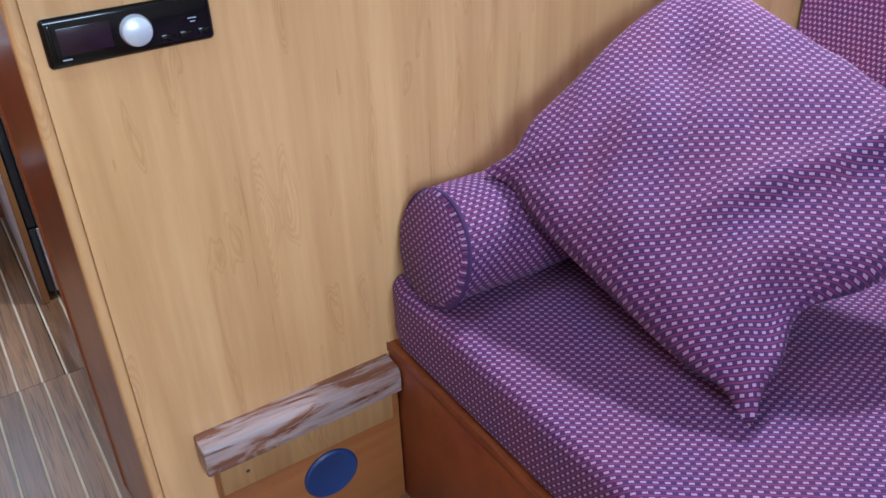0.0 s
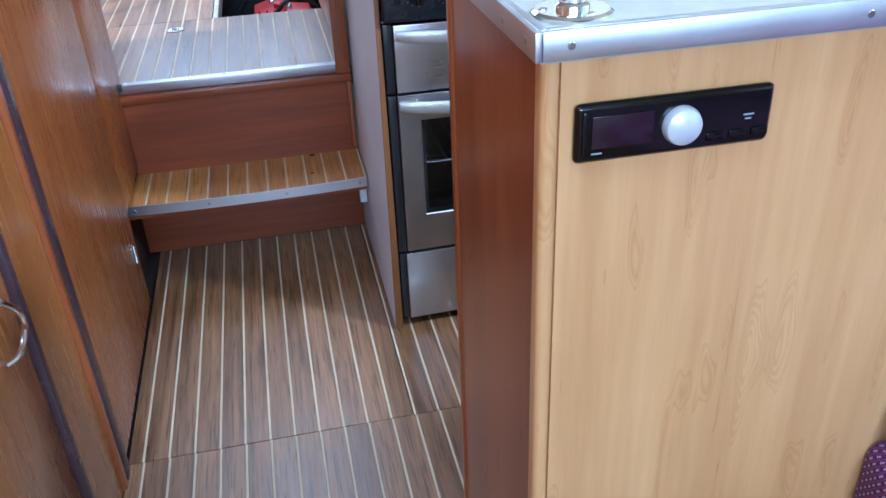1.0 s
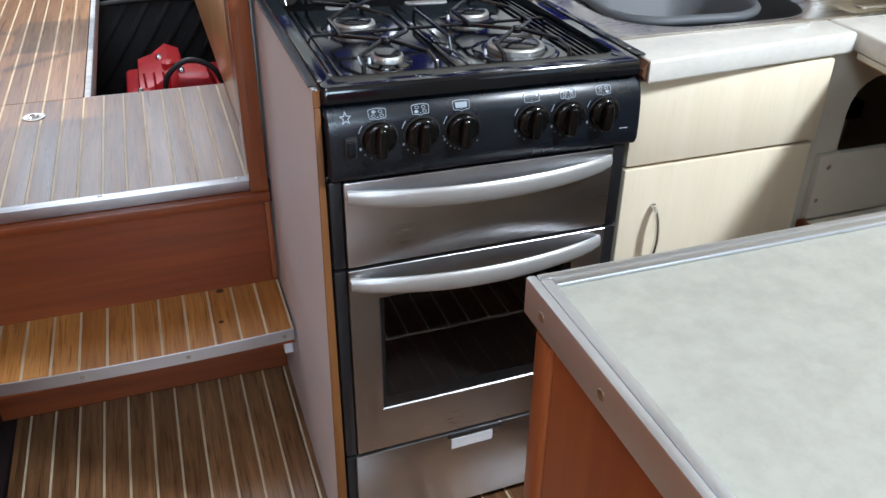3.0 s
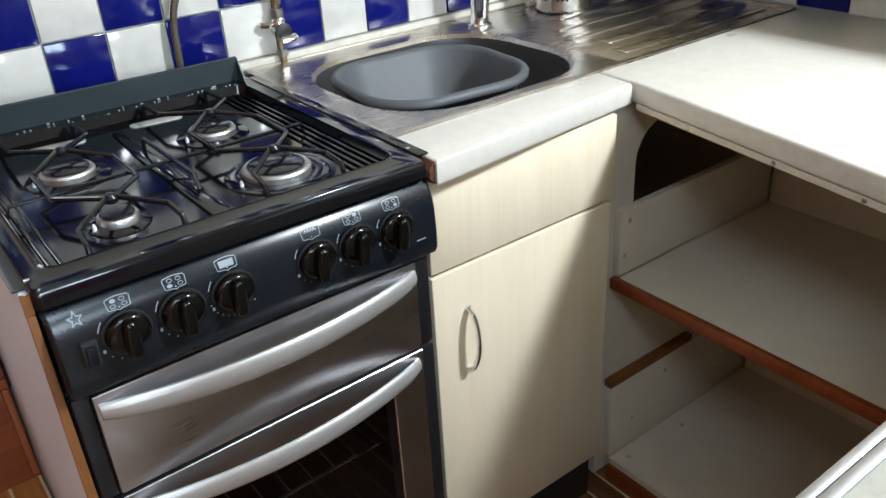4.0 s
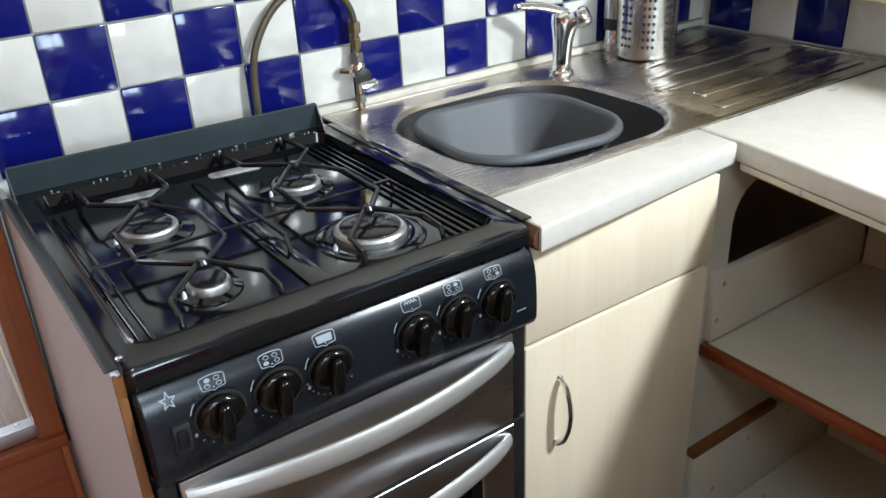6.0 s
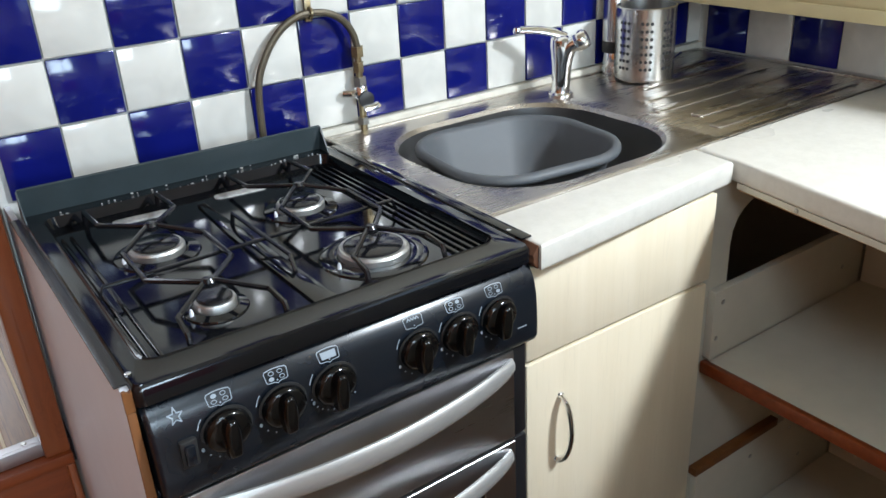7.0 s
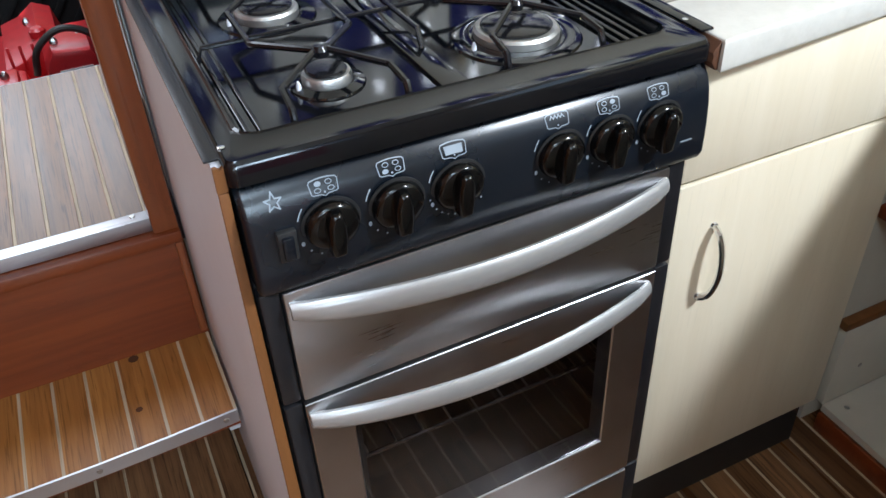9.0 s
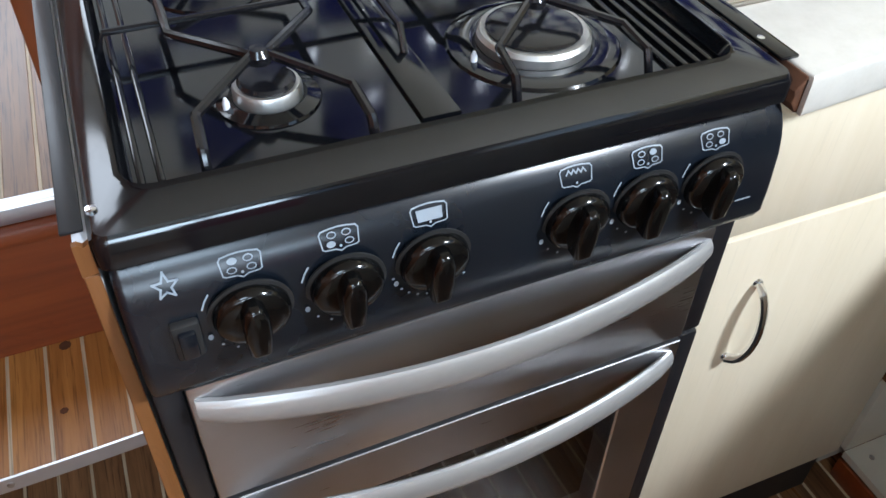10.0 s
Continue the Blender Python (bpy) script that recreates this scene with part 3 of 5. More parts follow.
part("knot", lathe([(0.0, 0.0), (0.009, 0.0), (0.0, 0.0004)], (-0.155, 0.552, 0.2502), 9), CHIP, step, "dark knot")
part("knot", lathe([(0.0, 0.0), (0.006, 0.0), (0.0, 0.0004)], (-0.165, 0.43, 0.2502), 7), CHIP, step, "dark knot")

# White end panel beside the cooker.
end_panel = thing("end_panel", (-0.013, 0.3, 0), "white melamine end panel with a bare wooden front edge", "panel")
PANEL_FRONT = [(-0.021, 0.0), (-0.003, 0.0), (-0.003, 0.868), (-0.0118, 0.868)]
part("board", prism([(-0.021, 0.0), (-0.003, 0.0), (-0.003, 0.8905), (-0.0115, 0.8905)], "y", -0.002, 0.617), WHITE, end_panel)
part("edging", prism(PANEL_FRONT, "y", -0.0055, -0.0022, 0.0008), DARK_EDGE, end_panel, "bare wooden edging")
part("edging", prism([(-0.0121, 0.869), (-0.0027, 0.870), (-0.0027, 0.8930), (-0.006, 0.8910), (-0.009, 0.8934), (-0.0118, 0.8932)], "y", -0.0065, -0.0022), DARK_EDGE, end_panel, "broken top of the edging")

# ---------- cooker ----------
cooker = thing("cooker", (0.25, 0.28, 0), "free-standing black and stainless four-burner gas cooker", "cooker")
bm = box((0.0, 0.012, 0.03), (0.021, 0.55, 0.755), 0.003)
box((0.474, 0.012, 0.03), (0.497, 0.55, 0.755), 0.003, bm=bm)
box((0.021, 0.52, 0.03), (0.474, 0.55, 0.755), bm=bm)
box((0.021, 0.03, 0.19), (0.474, 0.52, 0.215), bm=bm)
box((0.021, 0.03, 0.60), (0.474, 0.52, 0.63), bm=bm)
box((0.004, 0.02, 0.755), (0.493, 0.55, 0.872), bm=bm)
part("body", bm, SIDE_GREY, cooker)
for x0, x1 in ((0.0, 0.0205), (0.4735, 0.497)):
    for z0, z1 in ((0.03, 0.212), (0.216, 0.600), (0.604, 0.752)):
        part("side_column", box((x0, -0.006, z0), (x1, 0.0118, z1), 0.004), SIDE_GREY, cooker)
part("plinth", box((0.02, 0.03, 0.0), (0.48, 0.05, 0.03)), RUBBER, cooker)
for fx in (0.04, 0.46):
    for fy in (0.07, 0.5):
        part("foot", lathe([(0.016, 0), (0.016, 0.008), (0.007, 0.01), (0.007, 0.03)], (fx, fy, 0.0), 12), RUBBER, cooker)

# Hob: a pressed enamel top with a sunken well, ribs and a raised back plate.
bm = bmesh.new()
outer = rounded(-0.003, -0.010, 0.506, 0.545, 0.010, 4)
rim = rounded(0.017, 0.026, 0.484, 0.506, 0.022, 4)
lip = rounded(0.021, 0.030, 0.480, 0.502, 0.019, 4)
well = rounded(0.027, 0.036, 0.474, 0.496, 0.015, 4)
loops = []
for pts, z in ((outer, 0.872), (outer, 0.889), (rounded(0.001, -0.006, 0.502, 0.541, 0.008, 4), 0.895), (rim, 0.895), (lip, 0.897), (well, 0.882)):
    loops.append([bm.verts.new((x, y, z)) for x, y in pts])
for p, q in zip(loops, loops[1:]):
    for k in range(len(p)):
        bm.faces.new((p[k], p[(k + 1) % len(p)], q[(k + 1) % len(p)], q[k]))
bm.faces.new(loops[-1])
hob = part("hob_top", bm, ENAMEL, cooker, "glossy black enamel hob top", 40)
for rx in (0.431, 0.443, 0.455, 0.467):
    part("rib", box((rx - 0.003, 0.045, 0.8815), (rx + 0.003, 0.482, 0.8858), 0.0020), ENAMEL, hob)
for rx in (0.032, 0.044):
    part("rib", box((rx - 0.0025, 0.045, 0.8815), (rx + 0.0025, 0.44, 0.886), 0.002), ENAMEL, hob)
part("centre_rib", prism([(0.222, 0.05), (0.252, 0.05), (0.244, 0.30), (0.238, 0.44), (0.226, 0.44), (0.220, 0.30)], "z", 0.8815, 0.886, 0.002), ENAMEL, hob)
for k, (mx, my) in enumerate(((0.146, 0.452), (0.302, 0.455))):
    m = Matrix.Translation((mx, my, 0)) @ Matrix.Rotation(radians(-4), 4, "Z")
    tmp = prism(rounded(-0.042, -0.011, 0.042, 0.011, 0.010), "z", 0.8815, 0.8838, 0.0008)
    tmp.transform(m)
    part("vent_mark", tmp, SOOT, hob, "worn pale patch")
plate = prism([(0.542, 0.889), (0.536, 0.889), (0.524, 0.938), (0.527, 0.940)], "x", 0.002, 0.486)
part("splash_plate", plate, SPLASH, cooker, "dark grey-green back plate")
part("plate_gusset", prism([(0.540, 0.889), (0.525, 0.938), (0.500, 0.893)], "x", 0.486, 0.488), SPLASH, cooker)
part("plate_gusset", prism([(0.540, 0.889), (0.525, 0.938), (0.500, 0.893)], "x", 0.000, 0.002), SPLASH, cooker)
bm = bmesh.new()
rng = random.Random(4)
for k in range(38):
    cx, cy = rng.uniform(0.03, 0.47), rng.uniform(0.503, 0.532)
    r = rng.uniform(0.001, 0.003)
    lathe([(r, 0.0), (r * 0.8, 0.0005), (0.0, 0.0007)], (cx, cy, 0.895), 6, bm=bm)
tagged(part("grime", bm, SOOT, cooker, "flecks of worn grime"), kind="stuff")

part("side_flange", box((-0.0165, 0.004, 0.8936), (-0.0036, 0.530, 0.8962), 0.0008), SIDE_GREY, cooker, "dark grey side flange of the hob")
part("side_flange", box((0.5062, 0.012, 0.8936), (0.5235, 0.530, 0.8965), 0.0008), ENAMEL, cooker, "black side flange of the hob")

BURNERS = ((0.129, 0.118, 0.025), (0.124, 0.312, 0.037), (0.344, 0.328, 0.036), (0.346, 0.122, 0.047))
for bx, by, r in BURNERS:
    b = part("burner", lathe([(r * 1.55, 0.8815), (r * 1.5, 0.884), (r * 1.12, 0.887), (r * 1.02, 0.885), (r * 0.9, 0.884)], (bx, by, 0), 32, cap=False), ENAMEL, cooker)
    part("burner_ring", lathe([(r * 0.80, 0.883), (r, 0.885), (r * 1.0, 0.8925), (r * 0.94, 0.8955), (r * 0.5, 0.8958)], (bx, by, 0), 32), BURNER, b, "aluminium flame ring")
    part("burner_cap", lathe([(r * 0.82, 0.8954), (r * 0.84, 0.8972), (r * 0.76, 0.8992), (0.0, 0.8998)], (bx, by, 0), 28), IRON, b, "black burner cap")
    part("igniter", lathe([(0.0026, 0.882), (0.0026, 0.890), (0.001, 0.894), (0.0, 0.894)], (bx - r * 1.25, by - r * 0.3, 0), 10), WHITE, b, "small igniter")


def support(c, dx, dy):
    """A wire pan support: two zigzag rods that come close together over both burners."""
    sup = part("pan_support", bmesh.new(), IRON, cooker, "bent black wire pan support")
    steps = ((1.0, 0.484, 0.884), (1.0, 0.478, 0.902), (1.0, 0.396, 0.908), (0.09, 0.330, 0.916), (1.0, 0.279, 0.908), (1.0, 0.186, 0.908), (0.09, 0.122, 0.916), (1.0, 0.075, 0.908), (1.04, 0.042, 0.903), (1.05, 0.035, 0.884))
    for sign in (-1, 1):
        pts = [(c + sign * dx * k, y + dy, z) for k, y, z in steps]
        fine = []
        for p, q in zip(pts, pts[1:]):
            for t in (0.0, 0.10, 0.5, 0.90):
                fine.append(tuple(u + (w - u) * t for u, w in zip(p, q)))
        fine.append(pts[-1])
        part("rod", tube(fine, 0.0036, 8), IRON, sup)
    for y in (0.330, 0.122):
        part("weld", lathe([(0.0085, 0.910), (0.009, 0.916), (0.006, 0.9205), (0.0, 0.921)], (c, y + dy, 0), 10), IRON, sup)


support(0.127, 0.053, 0.0)
support(0.350, 0.054, 0.009)
part("cross_rod", tube([(0.024, 0.213, 0.888), (0.030, 0.213, 0.903), (0.440, 0.224, 0.903), (0.446, 0.224, 0.888)], 0.0028, 8), IRON, cooker)
part("cross_rod", tube([(0.241, 0.138, 0.886), (0.241, 0.146, 0.905), (0.238, 0.324, 0.905), (0.238, 0.332, 0.886)], 0.0032, 8), IRON, cooker)
for sx, sy in ((0.002, 0.02), (0.512, 0.045), (0.512, 0.30)):
    part("hob_screw", lathe([(0.0035, 0.894), (0.0035, 0.8965), (0.0, 0.8975)], (sx, sy, 0), 10), CHROME, cooker)

# Control panel: a bowed fascia with knobs and printed signs.
PROFILE = [(0.0175, 0.8715), (0.0100, 0.8702), (0.0035, 0.8663), (-0.0020, 0.8612), (-0.0062, 0.8556), (-0.0097, 0.8490), (-0.0130, 0.8395), (-0.0159, 0.8250), (-0.0177, 0.80), (-0.0182, 0.785), (-0.0180, 0.765), (-0.014, 0.757), (0.0175, 0.755)]


def fascia_y(z):
    pts = sorted((p[1], p[0]) for p in PROFILE[1:-1])
    return float(np.interp(z, [p[0] for p in pts], [p[1] for p in pts]))


def fascia_point(x, z, lift=0.0):
    return (x, fascia_y(z) - lift, z)


panel = part("control_panel", prism(PROFILE, "x", 0.001, 0.510, 0.006, seg=3), BLACK, cooker, "black bowed control panel")
KNOBS = (0.076, 0.140, 0.203, 0.317, 0.378, 0.440)
KNOB_Z = 0.818
tilt = Euler((radians(90 + 5), 0, 0)).to_matrix()
kb = lathe([(0.0255, 0.0), (0.0255, 0.003), (0.0250, 0.006), (0.0240, 0.0090), (0.0215, 0.0108), (0.0140, 0.0118), (0.007, 0.0121), (0.0, 0.0122)], (0, 0, 0), 32)
tmp = prism([(-0.0075, -0.0225), (-0.0045, -0.0250), (0.0045, -0.0250), (0.0075, -0.0225), (0.0088, -0.006), (0.0085, 0.010), (0.0060, 0.0195), (0.0030, 0.0225), (-0.0030, 0.0225), (-0.0060, 0.0195), (-0.0085, 0.010), (-0.0088, -0.006)], "z", 0.006, 0.0235, 0.0050, seg=4)
merge(kb, tmp)
knob_mesh = mesh_from("knob", kb, GLOSS_BLACK, 40)
ring_mesh = mesh_from("knob_ring", lathe([(0.0278, 0.0), (0.0280, 0.0015), (0.0255, 0.002)], (0, 0, 0), 32), RUBBER, 40)
for kx in KNOBS:
    m = Matrix.Translation(fascia_point(kx, KNOB_Z)) @ tilt.to_4x4()
    piece("knob", knob_mesh, panel, m)
    piece("knob_ring", ring_mesh, panel, m)


def stroke(points, w, bm, closed=False):
    """A thin printed line on the fascia through (x, z) points."""
    pts = list(points) + ([points[0]] if closed else [])
    for (ax, az), (bx, bz) in zip(pts, pts[1:]):
        d = Vector((bx - ax, bz - az))
        if d.length < 1e-6:
            continue
        s = Vector((-d.y, d.x)).normalized() * w / 2
        e = d.normalized() * w / 2
        q = [(ax - e.x + s.x, az - e.y + s.y), (bx + e.x + s.x, bz + e.y + s.y), (bx + e.x - s.x, bz + e.y - s.y), (ax - e.x - s.x, az - e.y - s.y)]
        bm.faces.new([bm.verts.new(fascia_point(x, z, 0.0013)) for x, z in q])


def dot(x, z, r, bm, n=8, squash=1.0):
    bm.faces.new([bm.verts.new(fascia_point(x + r * math.cos(2 * math.pi * k / n), z + squash * r * math.sin(2 * math.pi * k / n), 0.0014)) for k in range(n)])


def ring(x, z, r, w, bm, squash=0.7):
    stroke([(x + r * math.cos(2 * math.pi * k / 10), z + squash * r * math.sin(2 * math.pi * k / 10)) for k in range(10)], w, bm, True)


for i, kx in enumerate(KNOBS):
    bm = bmesh.new()
    z = 0.8515
    stroke([(kx - 0.0132, z + 0.0042), (kx - 0.0118, z + 0.0058), (kx - 0.006, z + 0.0066), (kx, z + 0.0069), (kx + 0.006, z + 0.0066), (kx + 0.0118, z + 0.0058), (kx + 0.0132, z + 0.0042), (kx + 0.0122, z - 0.0046), (kx + 0.0105, z - 0.0056), (kx + 0.0035, z - 0.0060), (kx, z - 0.0076), (kx - 0.0035, z - 0.0060), (kx - 0.0105, z - 0.0056), (kx - 0.0122, z - 0.0046)], 0.0009, bm, True)
    if i in (0, 1, 4, 5):
        full = {0: 0, 1: 2, 4: 1, 5: 3}[i]
        for j, (ox, oz) in enumerate(((-0.005, 0.003), (0.005, 0.003), (-0.0062, -0.0022), (0.0062, -0.0022))):
            if j == full:
                dot(kx + ox, z + oz, 0.0032, bm, 10, 0.65)
            else:
                ring(kx + ox, z + oz, 0.0029, 0.0007, bm, 0.62)
    elif i == 2:
        bm.faces.new([bm.verts.new(fascia_point(kx + a, z + b, 0.0014)) for a, b in ((-0.0095, 0.0042), (0.0095, 0.0042), (0.0090, -0.0032), (-0.0090, -0.0032))])
    else:
        stroke([(kx - 0.008 + 0.002 * k, z + (0.0045 if k % 2 else 0.002)) for k in range(9)], 0.0011, bm)
    dot(kx, KNOB_Z + 0.0292, 0.0010, bm)
    angles = (150, 205, 225, 245, 270) if i != 2 else (150, 195, 205, 218, 232, 246, 260, 275, 290, 318)
    for a in angles:
        rr = 0.0312
        px, pz = kx + rr * math.cos(radians(a)), KNOB_Z + rr * math.sin(radians(a))
        if a == 150:
            stroke([(kx + rr * math.cos(radians(b)), KNOB_Z + rr * math.sin(radians(b))) for b in (140, 150, 160)], 0.0012, bm)
        elif a == 205:
            dot(px, pz, 0.0019, bm, 6, 1.4)
        else:
            dot(px, pz, 0.0011, bm, 6)
    tagged(part("printed_sign", bm, PRINT, panel, "pale printed dial marks"), kind="stuff")
bm = bmesh.new()
stroke([(0.030 + (0.0078 if k % 2 == 0 else 0.0034) * math.sin(math.pi * k / 5), 0.8500 + (0.0078 if k % 2 == 0 else 0.0034) * math.cos(math.pi * k / 5)) for k in range(10)], 0.0013, bm, True)
part("printed_sign", bm, PRINT, panel, "pale printed star")
bm = bmesh.new()
for k in range(3):
    stroke([(0.472 + 0.005 * k, 0.788), (0.4755 + 0.005 * k, 0.788)], 0.0018, bm)
tagged(part("printed_sign", bm, PRINT, panel, "tiny unreadable print"), kind="stuff")
turn = Euler((radians(5), 0, 0)).to_matrix().to_4x4()
tmp = box((-0.009, -0.004, -0.017), (0.009, 0.003, 0.017), 0.002)
tmp.transform(Matrix.Translation(fascia_point(0.034, 0.808)) @ turn)
button = part("ignition_button", tmp, RUBBER, panel, "raised ignition button")
tmp = box((-0.0055, -0.008, -0.0125), (0.0055, 0.001, 0.0125), 0.002)
tmp.transform(Matrix.Translation(fascia_point(0.034, 0.808)) @ turn)
part("button_cap", tmp, BLACK, button)


def bow_handle(z, x0, x1, depth, h, parent):
    """A door grip that swells forward in a shallow arc."""
    bm = bmesh.new()
    n = 24
    rings = []
    for i in range(n + 1):
        u = i / n
        x = x0 + (x1 - x0) * u
        arc = math.sin(math.pi * min(max(u, 0.0), 1.0)) ** 0.75
        y = -0.010 - depth * arc
        hh = h * 1.2 * (0.80 + 0.2 * arc) * (0.78 + 0.22 * min(1.0, 12 * min(u, 1 - u) + 0.2))
        zz = z - 0.003 + 0.004 * (1 - arc)
        t = 0.013
        rings.append([bm.verts.new((x, y - t * math.cos(a) * 0.55, zz + hh / 2 * math.sin(a))) for a in [2 * math.pi * k / 14 for k in range(14)]])
    for a, b in zip(rings, rings[1:]):
        for k in range(14):
            bm.faces.new((a[k], a[(k + 1) % 14], b[(k + 1) % 14], b[k]))
    bm.faces.new(rings[0][::-1])
    bm.faces.new(rings[-1])
    return part("handle", bm, HANDLE, parent, "bowed silver handle")


grill = part("grill_door", box((0.0215, -0.010, 0.606), (0.4725, 0.028, 0.750), 0.003), STEEL, cooker, "brushed stainless grill door")
bow_handle(0.727, 0.026, 0.468, 0.036, 0.027, grill)


def frame_ring(o, h, y0, y1):
    """A rectangular frame with an opening: o and h are (x0, z0, x1, z1)."""
    bm = bmesh.new()
    loops = []
    for (x0, z0, x1, z1), y in ((o, y1), (o, y0 + 0.0009), ((o[0] + 0.0009, o[1] + 0.0009, o[2] - 0.0009, o[3] - 0.0009), y0), ((h[0] - 0.002, h[1] - 0.002, h[2] + 0.002, h[3] + 0.002), y0), (h, y0 + 0.002), (h, y1), (o, y1)):
        loops.append([bm.verts.new((x, y, z)) for x, z in ((x0, z0), (x1, z0), (x1, z1), (x0, z1))])
    for p, q in zip(loops, loops[1:]):
        for k in range(4):
            bm.faces.new((p[k], p[(k + 1) % 4], q[(k + 1) % 4], q[k]))
    bmesh.ops.remove_doubles(bm, verts=bm.verts, dist=0.00005)
    return bm


bm = frame_ring((0.0215, 0.220, 0.4725, 0.600), (0.071, 0.312, 0.415, 0.541), -0.010, 0.020)
oven = part("oven_door", bm, STEEL, cooker, "brushed stainless oven door")
glass = part("oven_glass", box((0.071, -0.0085, 0.3122), (0.415, -0.0045, 0.5408)), GLASS, oven, "dark oven window")
glass.visible_shadow = False
part("glass_border", prism([(0.071, 0.312), (0.078, 0.312), (0.078, 0.541), (0.071, 0.541)], "y", -0.004, 0.018), OVEN_DARK, oven)
bow_handle(0.576, 0.024, 0.464, 0.036, 0.027, oven)
cav = bmesh.new()
box((0.03, 0.030, 0.222), (0.466, 0.50, 0.228), bm=cav)
box((0.03, 0.030, 0.59), (0.466, 0.50, 0.596), bm=cav)
box((0.03, 0.030, 0.228), (0.036, 0.50, 0.59), bm=cav)
box((0.46, 0.030, 0.228), (0.466, 0.50, 0.59), bm=cav)
box((0.03, 0.494, 0.228), (0.466, 0.50, 0.59), bm=cav)
part("oven_lining", cav, OVEN_DARK, cooker, "dark enamel oven lining")
rack = part("oven_rack", tube([(0.04, 0.045, 0.418), (0.456, 0.045, 0.418)], 0.0032, 8), CHROME, cooker, "wire oven rack")
part("rack_wire", tube([(0.04, 0.45, 0.418), (0.456, 0.45, 0.418)], 0.003, 6), DULL_CHROME, rack)
for k in range(11):
    x = 0.055 + 0.0385 * k
    part("rack_wire", tube([(x, 0.045, 0.422), (x, 0.45, 0.422)], 0.0016, 6), DULL_CHROME, rack)
for z in (0.30, 0.36, 0.41, 0.46, 0.51):
    part("runner", tube([(0.455, 0.05, z), (0.455, 0.45, z)], 0.0025, 6), DULL_CHROME, cooker)
drawer = part("storage_drawer", box((0.0165, -0.010, 0.030), (0.4725, 0.020, 0.2125), 0.003), STEEL, cooker, "brushed stainless storage drawer")
part("sticker", box((0.198, -0.0112, 0.176), (0.280, -0.0102, 0.199)), STICKER, drawer, "pale paper sticker")
part("vent_slot", box((0.19, -0.0125, 0.204), (0.30, -0.0098, 0.2115), 0.001), RUBBER, drawer)
for dx in (0.03, 0.46):
    part("door_pin", lathe([(0.003, 0), (0.003, 0.006)], (dx, -0.004, 0.214), 8), RUBBER, cooker)

def settle(v):
    """The cooker stands askew: its far end sits a little back and lower."""
    return Vector((v.x, v.y + 0.032 * (v.x - 0.07), v.z * (1 - 0.028 * (v.x - 0.07))))


for ob in cooker.children_recursive:
    if ob.name.startswith("knob"):
        ob.matrix_basis.translation = settle(ob.matrix_basis.translation)
    else:
        for v in ob.data.vertices:
            v.co = settle(v.co)

# ---------- base cabinet, worktops, sink ----------
cabinet = thing("base_cabinet", (0.71, 0.3, 0), "cream base cabinet with a door under one drawer front", "cabinet")
bm = box((0.517, 0.052, 0.105), (0.535, 0.60, 0.842))
box((0.888, 0.052, 0.105), (0.906, 0.60, 0.70), bm=bm)
box((0.888, 0.052, 0.70), (0.906, 0.13, 0.842), bm=bm)
box((0.535, 0.052, 0.105), (0.888, 0.60, 0.123), bm=bm)
box((0.535, 0.59, 0.123), (0.888, 0.60, 0.60), bm=bm)
part("carcass", bm, SHELF_WHITE, cabinet)
door = part("door", box((0.518, 0.032, 0.109), (0.906, 0.051, 0.680), 0.003), CREAM, cabinet, "cream cabinet door")
part("drawer_front", box((0.518, 0.032, 0.686), (0.912, 0.051, 0.838), 0.003), CREAM, cabinet, "cream drawer front")
part("plinth", box((0.517, 0.046, 0.0), (0.89, 0.060, 0.104)), RUBBER, cabinet, "black recessed plinth")
hp = smooth_path([(0.583, 0.030, 0.604), (0.583, 0.019, 0.597), (0.584, 0.011, 0.577), (0.585, 0.008, 0.547), (0.584, 0.011, 0.519), (0.581, 0.019, 0.497), (0.577, 0.030, 0.488)], 5)
part("handle", tube(hp, 0.0042, 8, flat=1.5), CHROME, door, "chrome bow handle")
part("handle_tip", lathe([(0.006, 0), (0.005, 0.003), (0.0, 0.004)], (0.583, 0.032, 0.604), 10, Euler((radians(90), 0, 0)).to_matrix()), CHROME, door)
part("handle_tip", lathe([(0.006, 0), (0.005, 0.003), (0.0, 0.004)], (0.577, 0.032, 0.488), 10, Euler((radians(90), 0, 0)).to_matrix()), CHROME, door)

worktop = thing("worktop", (0.73, 0.06, 0.842), "white laminate worktop strip in front of the sink", "worktop")
tmp = prism([(0.517, 0.000), (0.946, 0.034), (0.953, 0.1165), (0.517, 0.1165)], "z", 0.843, 0.8818, 0.006, seg=3)
part("slab", tmp, TOP_WHITE, worktop)
part("slab", box((0.511, 0.113, 0.843), (0.5165, 0.60, 0.876)), TOP_WHITE, worktop)
bm = bmesh.new()
rng = random.Random(9)
pts = [(0.5145 + rng.uniform(-0.0015, 0.0015) - 0.0075 * math.sin(math.pi * k / 6), 0.847 + 0.032 * k / 6) for k in range(7)] + [(0.5172, 0.879), (0.5172, 0.847)]
prism(pts, "y", 0.004, 0.05, 0.002, bm=bm)
part("broken_end", bm, CHIP, worktop, "broken brown chipboard end")

corner = thing("corner_worktop", (1.25, -0.25, 0.84), "white laminate worktop along the hull side", "worktop")
tmp = prism([(0.9535, 0.032), (0.868, -0.45), (0.83, -0.702), (1.598, -0.702), (1.598, 0.1165), (0.957, 0.1165)], "z", 0.845, 0.8818, 0.006, seg=3)
part("slab", tmp, TOP_WHITE, corner)
